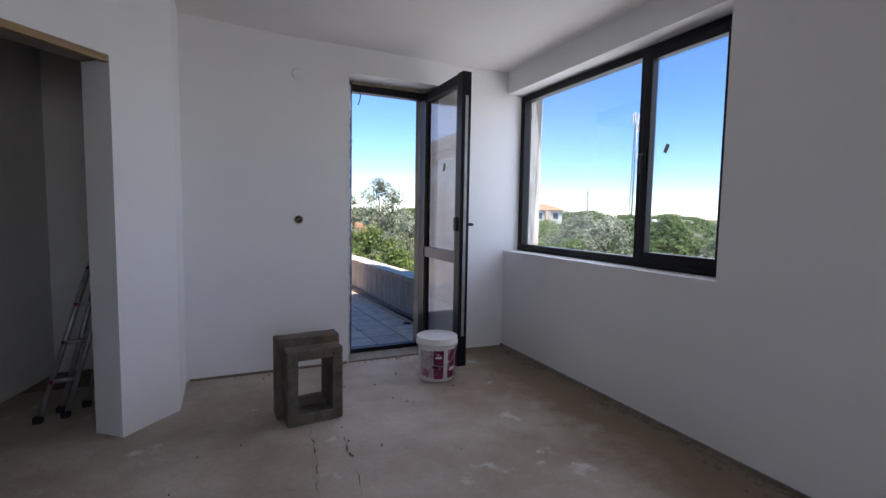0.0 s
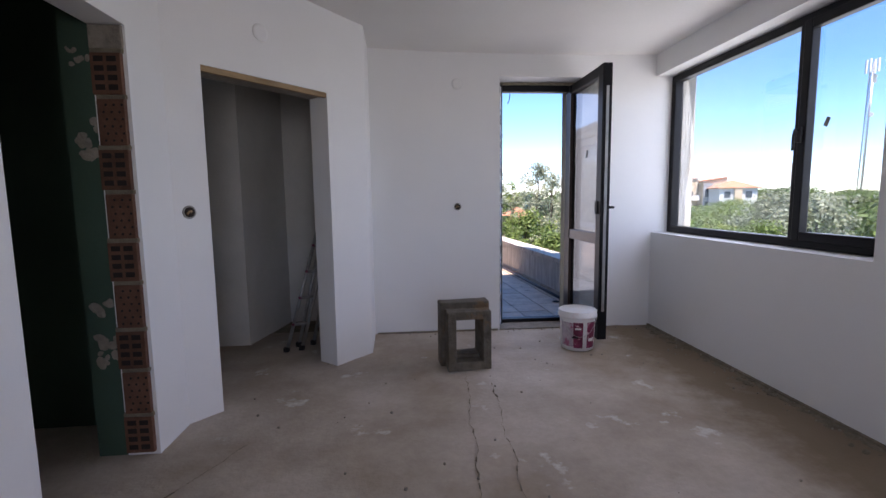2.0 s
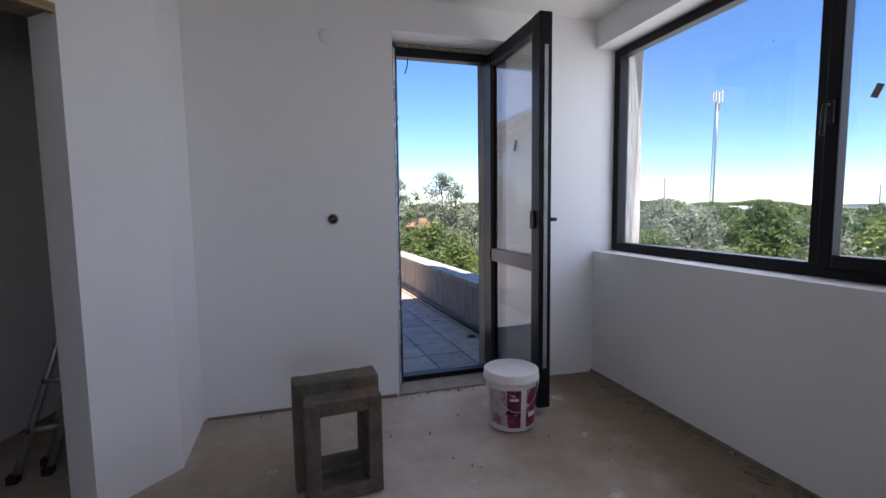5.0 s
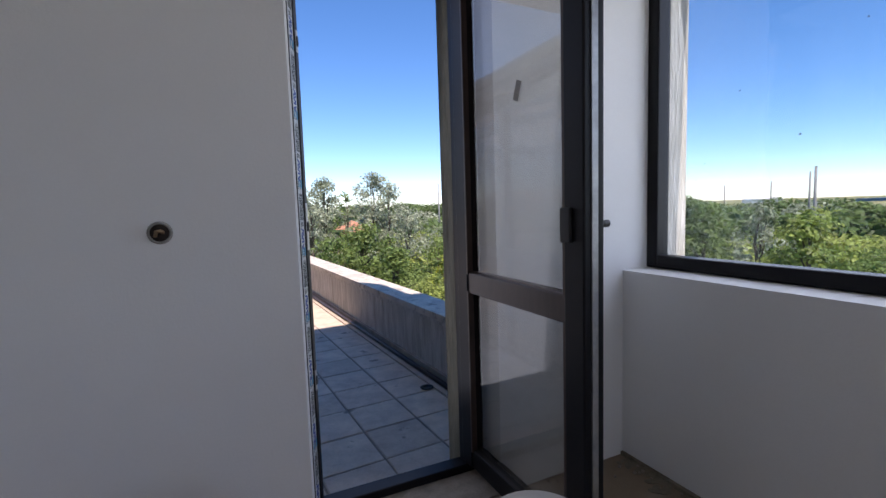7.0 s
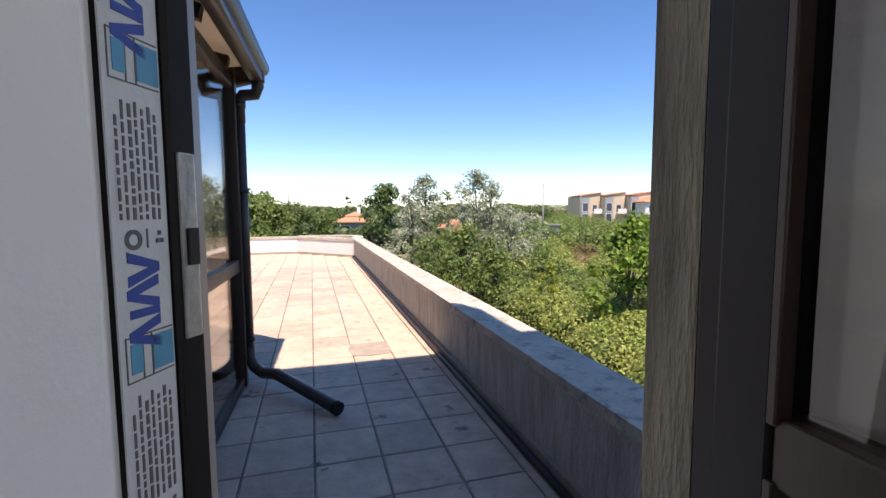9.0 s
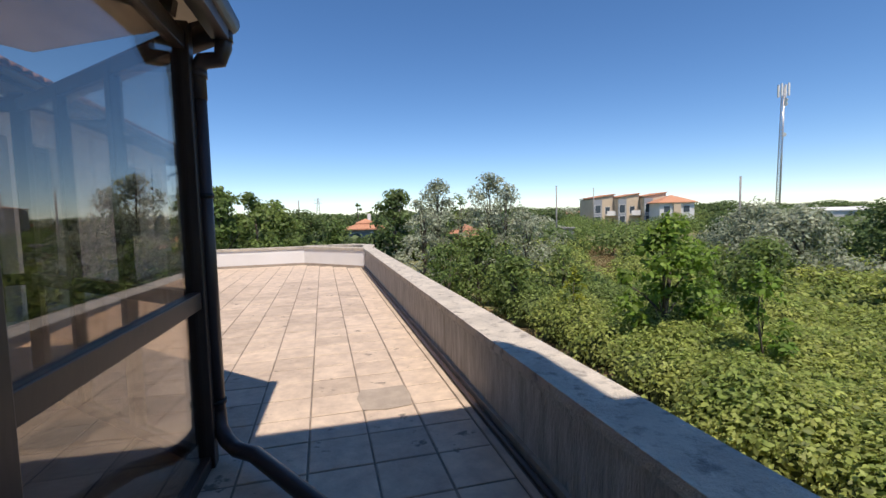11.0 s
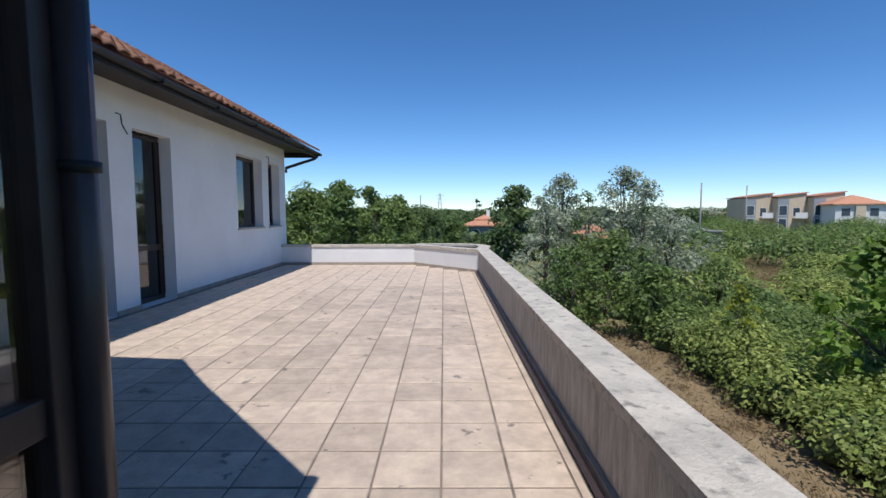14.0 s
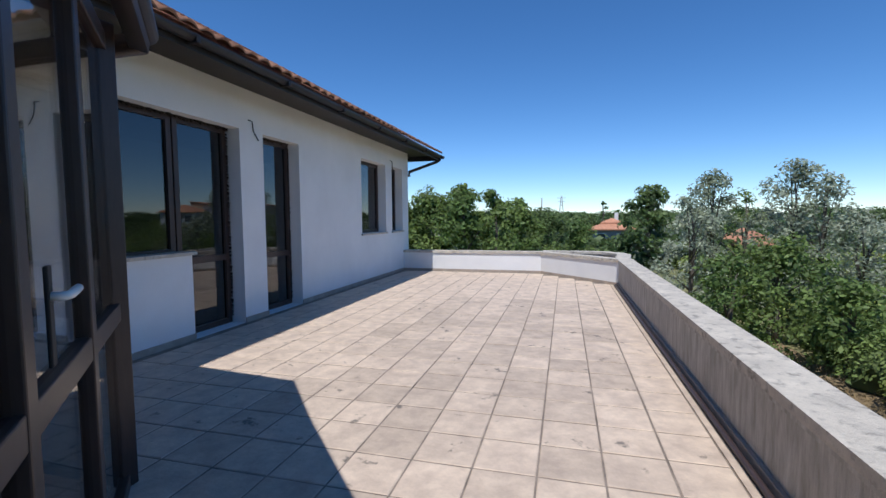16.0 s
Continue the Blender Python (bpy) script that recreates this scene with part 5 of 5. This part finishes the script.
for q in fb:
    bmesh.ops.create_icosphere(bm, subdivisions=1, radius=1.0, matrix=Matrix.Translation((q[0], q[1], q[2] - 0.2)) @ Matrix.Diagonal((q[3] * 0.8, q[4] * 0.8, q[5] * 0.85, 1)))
single("far_woods_core", bm, UNDER, "dark green cores, shade painted inside the distant woods", "woods", kind="stuff")
# dry grass tufts on the strip and in gaps
gb = []
for k in range(1500):
    y = g.uniform(2, 24)
    gb.append((g.uniform(2.9, 8.5), y, GZ + 0.08, 0.25, 0.25, 0.12))
for k in range(1500):
    x, y = at(g.uniform(24, 38), g.uniform(24, 62))
    gb.append((x, y, GZ + 0.15, 0.45, 0.45, 0.3))
tagged(leaves("dry_grass", gb, 130, 0.06, mat("dry_straw", (0.30, 0.215, 0.105), 0.95, vary=0.2, bump=0, island=0.4), seed=14, shell=0.1, aspect=0.16, up=-0.2), "dry straw-coloured grass", "grass", kind="stuff")


# ---- far buildings ----
def pane_on(parent, x0, x1, z0, z1, y, m):
    b = B()
    box(b, x0 - 0.08, y - 0.03, z0 - 0.08, x1 + 0.08, y + 0.06, z1 + 0.08, m)
    w = part("window", b, FARWHITE, parent)
    b = B()
    box(b, x0, y - 0.05, z0, x1, y - 0.031, z1, m)
    part("pane", b, FARGLASS, w)


def hip(bm, x0, x1, y0, y1, z, h, m, over=0.5):
    x0, x1, y0, y1 = x0 - over, x1 + over, y0 - over, y1 + over
    k = min(x1 - x0, y1 - y0) / 2
    lo = [bm.verts.new(m @ Vector(p)) for p in ((x0, y0, z), (x1, y0, z), (x1, y1, z), (x0, y1, z))]
    lo2 = [bm.verts.new(m @ Vector(p)) for p in ((x0, y0, z - .15), (x1, y0, z - .15), (x1, y1, z - .15), (x0, y1, z - .15))]
    if x1 - x0 > y1 - y0:
        r = [(x0 + k, (y0 + y1) / 2, z + h), (x1 - k, (y0 + y1) / 2, z + h)]
    else:
        r = [((x0 + x1) / 2, y0 + k, z + h), ((x0 + x1) / 2, y1 - k, z + h)]
    r = [bm.verts.new(m @ Vector(p)) for p in r]
    if x1 - x0 > y1 - y0:
        fs_ = ((lo[0], lo[1], r[1], r[0]), (lo[1], lo[2], r[1]), (lo[2], lo[3], r[0], r[1]), (lo[3], lo[0], r[0]))
    else:
        fs_ = ((lo[0], lo[1], r[0]), (lo[1], lo[2], r[1], r[0]), (lo[2], lo[3], r[1]), (lo[3], lo[0], r[0], r[1]))
    for f in fs_:
        bm.faces.new(f)
    for i in range(4):
        j = (i + 1) % 4
        bm.faces.new((lo2[i], lo2[j], lo[j], lo[i]))
    bm.faces.new(lo2[::-1])
    return bm


def facing(az, dist):
    x, y = at(az, dist)
    return pose(x, y, 0, 0, 0, -az)


# row of terraced houses with slanted party walls
D = 150.0
for az in (30.4, 33.1, 35.9):
    m = facing(az, D) @ pose(0, 0, 0, 0, 0, 24) @ Matrix.Scale(1.43, 4)
    h = thing("terraced_house", "cream terraced house with a grey glazed front", "house", m.translation, "terraced houses")
    b = B()
    prism(b, [(-2.2, 0), (2.4, 0), (2.4, 8), (-2.2, 8)], GZ, 4.1)
    for v in b.verts:
        if v.co.z > 3:
            v.co.z += 0.22 * v.co.x
    bmesh.ops.transform(b, matrix=m, verts=b.verts)
    part("wall", b, CREAM, h)
    b = B()
    box(b, -2.15, -0.12, GZ, -0.4, -0.002, 3.4, m)
    part("front_bay", b, GREYR, h, "grey front bay")
    for z in (-1.9, 0.5):
        pane_on(h, -1.9, -0.7, z, z + 1.7, -0.125, m)
    pane_on(h, 0.4, 1.4, 0.3, 1.8, -0.003, m)
    b = B()
    box(b, 0.3, -1.1, -0.1, 2.3, -0.002, 0.05, m)
    box(b, 0.3, -1.1, 0.05, 2.3, -1.04, 0.95, m)
    part("balcony", b, FARWHITE, h)
    b = B()
    box(b, -2.4, -0.3, 4.12, 2.6, 8.2, 4.26, m)
    for v in b.verts:
        v.co.z += 0.22 * ((m.inverted() @ v.co).x)
    part("roof", b, ROOF, h)
m = facing(38.2, D - 8) @ pose(0, 0, 0, 0, 0, 20) @ Matrix.Scale(1.43, 4)
h = thing("white_house", "white two-storey house with a red hip roof", "house", m.translation)
b = B()
box(b, -3.2, 0, GZ, 3.2, 7, 2.3, m)
part("wall", b, FARWHITE, h)
part("roof", hip(B(), -3.2, 3.2, 0, 7, 2.35, 1.5, m), ROOF, h)
for x in (-2.4, 1.2):
    pane_on(h, x, x + 1.1, 0.4, 1.6, -0.003, m)
    pane_on(h, x, x + 1.1, -2.2, -0.9, -0.003, m)
b = B()
box(b, -0.7, -0.4, GZ, 0.6, -0.002, 2.2, m)
part("bay", b, CREAM, h)
# small round-roofed house
m = facing(1.05, 62)
h = thing("roof_pavilion", "small house with a stepped orange tiled roof", "house", m.translation)
b = B()
box(b, -2.2, -2.2, GZ, 2.2, 2.2, -0.2, m)
part("wall", b, GREYR, h)
part("roof", hip(B(), -2.2, 2.2, -2.2, 2.2, -0.2, 1.0, m, 0.7), ROOF, h)
part("roof_cap", hip(B(), -0.8, 0.8, -0.8, 0.8, 0.55, 0.55, m, 0.5), ROOF, h)
b = B()
box(b, 0.3, 0.2, 0.4, 0.75, 0.6, 1.75, m)
part("chimney", b, FARWHITE, h)
for x in (-1.6, 0.6):
    pane_on(h, x, x + 0.9, -2.0, -0.8, -2.205, m)
# orange gable behind the oleasters
for az, dist, w, zt, lab, hh in ((13.6, 48, 2.2, 0.3, "orange tiled roof half hidden by bushes", 1.3), (9.5, 52, 3.4, -1.0, "low orange roof behind bushes", 0.9), (26.8, 210, 8.0, 1.6, "distant house with red roof", 2.0)):
    m = facing(az, dist)
    h = thing("small_house", lab, "house", m.translation)
    b = B()
    box(b, -w, -2.5, GZ, w, 2.5, zt - hh, m)
    part("wall", b, CREAM, h)
    part("roof", hip(B(), -w, w, -2.5, 2.5, zt - hh, hh, m), ROOF, h)
# white sheds
for az, dist, w, z1, lab in ((-8.8, 46, 1.3, -0.9, "small white shed with a pitched roof"), (51.8, 120, 6.5, 0.9, "long white flat building among trees"), (60.5, 200, 6, 1.6, "distant white house near the sea")):
    m = facing(az, dist)
    h = thing("white_shed", lab, "shed", m.translation)
    b = B()
    box(b, -w, -1.5, GZ, w, 1.5, z1 - 0.5, m)
    part("wall", b, FARWHITE, h)
    part("roof", hip(B(), -w, w, -1.5, 1.5, z1 - 0.5, 0.6, m, 0.2), FARWHITE, h)
# kiosk and its low wall
m = facing(26.3, 66)
h = thing("meter_kiosk", "small concrete kiosk beside the lane", "kiosk", m.translation)
b = B()
box(b, -0.85, -0.6, GZ, 0.85, 0.6, -1.0, m)
part("body", b, POLE, h)
b = B()
box(b, -1.05, -0.8, -1.0, 1.05, 0.8, -0.85, m)
part("roof", b, POLE, h)
for x in (-0.7, 0.1):
    b = B()
    box(b, x, -0.63, GZ + 0.3, x + 0.6, -0.601, -1.3, m)
    part("door", b, GREYR, h)
bm = B()
box(bm, -3.4, -0.1, GZ, -0.95, 0.15, -1.9, m)
single("garden_wall", bm, FARWHITE, "low grey garden wall beside the kiosk", "wall")


# poles and mast
def pole(az, dist, el, r, lab):
    x, y = at(az, dist)
    b = B()
    z1 = 1.28 + dist * math.tan(radians(el))
    tube(b, [(x, y, GZ - 0.2), (x, y, z1)], r, 8, r1=r * 0.7)
    tube(b, [(x, y, z1 - 0.02), (x, y, z1 + 0.03)], r * 0.78, 8)
    single("utility_pole", b, POLE, lab, "pole", "utility poles")


for az, dist, el, r in ((25.0, 64, 3.2, 0.13), (44.3, 60, 3.3, 0.14), (5.3, 50, 2.7, 0.11), (-6.8, 80, 2.2, 0.14), (66.6, 55, 3.0, 0.17), (65.5, 75, 2.5, 0.16), (61.8, 110, 1.7, 0.17), (57.6, 120, 1.5, 0.17), (29.3, 110, 2.8, 0.14)):
    pole(az, dist, el, r, "weathered concrete utility pole")
x, y = at(47.3, 300)
mast = thing("mobile_mast", "tall lattice mobile phone mast with antennas", "mast", (x, y, GZ))
ZT = 1.28 + 300 * math.tan(radians(12.0))
lean = 1.5
def mp(f, dx=0.0, dy=0.0):
    return Vector((x + lean * f + dx, y + dy, GZ + (ZT - GZ) * f))
for a in range(3):
    dx, dy = 1.2 * math.cos(a * 2.094), 1.2 * math.sin(a * 2.094)
    part("leg", tube(B(), [mp(0, dx, dy), mp(0.98, dx * 0.7, dy * 0.7)], 0.22, 6), STEEL, mast)
b = B()
for k in range(44):
    f0, f1 = k / 45, (k + 1) / 45
    for a in range(3):
        c = (a + 1) % 3
        s_ = 1.2 * (1 - 0.3 * f0)
        tube(b, [mp(f0, s_ * math.cos(a * 2.094), s_ * math.sin(a * 2.094)), mp(f1, s_ * math.cos(c * 2.094), s_ * math.sin(c * 2.094))], 0.13, 4)
part("bracing", b, STEEL, mast)
for a in range(4):
    b = B()
    dx, dy = 2.3 * math.cos(a * 1.57 + 0.4), 2.3 * math.sin(a * 1.57 + 0.4)
    c = mp(0.955, dx, dy)
    box(b, c.x - 0.45, c.y - 0.35, c.z - 3.2, c.x + 0.45, c.y + 0.35, c.z + 3.2, bev=0.05)
    part("antenna", b, WHITE_PL, mast)
for f, sgn in ((0.88, 1), (0.85, 1), (0.62, 1)):
    b = B()
    c = mp(f, 0.9 * sgn, -0.6)
    lathe(b, [(1.05, 0), (1.1, 0.6), (0.7, 0.9), (0.001, 0.93)], 14, look(c, Vector((1.9, 5.4, 2))))
    part("dish", b, WHITE_PL, mast)
x, y = at(-4.4, 300)
py = thing("pylon", "distant lattice power pylon", "pylon", (x, y, GZ))
zt = 1.28 + 300 * math.tan(radians(2.5))
for sx, sy in ((-1, -1), (1, -1), (1, 1), (-1, 1)):
    part("leg", tube(B(), [(x + 1.7 * sx, y + 1.7 * sy, GZ), (x + 0.35 * sx, y + 0.35 * sy, zt)], 0.16, 4), POLE, py)
b = B()
for k in range(10):
    f = k / 10
    w = 1.7 - 1.35 * f
    tube(b, [(x - w, y, GZ + (zt - GZ) * f), (x + w, y, GZ + (zt - GZ) * (f + 0.1))], 0.1, 4)
    tube(b, [(x + w, y, GZ + (zt - GZ) * f), (x - w, y, GZ + (zt - GZ) * (f + 0.1))], 0.1, 4)
for f in (0.8, 0.92):
    tube(b, [(x - 2.4, y, GZ + (zt - GZ) * f), (x + 2.4, y, GZ + (zt - GZ) * f)], 0.14, 4)
part("bracing", b, POLE, py)

# ---- terrace tiles ----
paving = thing("paving", "square beige stone-look terrace tiles with dark joints", "tiles", MT @ Vector((0, 0, 0)), kind="structure")
T, J = 0.355, 0.006
def tile_mesh(seed):
    b = B()
    r = random.Random(seed)
    h = T / 2 - J
    lo = [(-h, -h), (h, -h), (h, h), (-h, h)]
    c = 0.006
    v0 = [b.verts.new((x, y, -0.012)) for x, y in lo]
    v1 = [b.verts.new((x, y, -0.003 + r.uniform(-0.001, 0.001))) for x, y in lo]
    v2 = [b.verts.new((x * (1 - c / h), y * (1 - c / h), 0.0)) for x, y in lo]
    for a, d in ((v0, v1), (v1, v2)):
        for k in range(4):
            b.faces.new((a[k], a[(k + 1) % 4], d[(k + 1) % 4], d[k]))
    b.faces.new(v2)
    return mesh_of("tile", b, TILE)
tms = [tile_mesh(s) for s in range(5)]
g = random.Random(5)
far_b = B()
inv = Matrix.Translation(paving.location).inverted()
count = 0
for j in range(-12, 29):
    for i in range(-14, 1):
        cx, cy = (i - 0.5) * T, (j + 0.5) * T
        if cx < V0 + 0.1 or cy > 9.9 or (cy > 8.0 and cx > 0.6 - (cy - 8.15) * 0.9 - 0.15):
            continue
        m = MT @ pose(cx, cy, g.uniform(-0.0015, 0.0015), g.uniform(-0.12, 0.12), g.uniform(-0.12, 0.12), 90 * g.randrange(4))
        if count < 300 and cx > -2.95 and -4.2 < cy < 6.5:
            ob = new("tile", tms[g.randrange(5)])
            ob.parent, ob.matrix_parent_inverse = paving, inv
            ob.matrix_basis = m
            count += 1
        else:
            n0 = len(far_b.verts)
            far_b.from_mesh(tms[g.randrange(5)])
            far_b.verts.ensure_lookup_table()
            for v in far_b.verts[n0:]:
                v.co = m @ v.co
for j in range(-12, 24):
    m = MT @ pose(0.165, (j + 0.5) * T, 0) @ Matrix.Diagonal((0.91, 1, 1, 1))
    n0 = len(far_b.verts)
    far_b.from_mesh(tms[j % 5])
    far_b.verts.ensure_lookup_table()
    for v in far_b.verts[n0:]:
        v.co = m @ v.co
tagged(part("far_tiles", far_b, TILE, paving), kind="stuff")

# repaired place in the paving
bm = B()
prism(bm, [(-0.36, -0.72), (-0.2, -0.755), (-0.02, -0.73), (0.012, -0.55), (-0.005, -0.34), (-0.2, -0.352), (-0.345, -0.345), (-0.385, -0.5)], 0.0022, 0.0052, MT)
single("cement_patch", bm, SKIRT, "rough cement patch over broken terrace tiles", "patch")
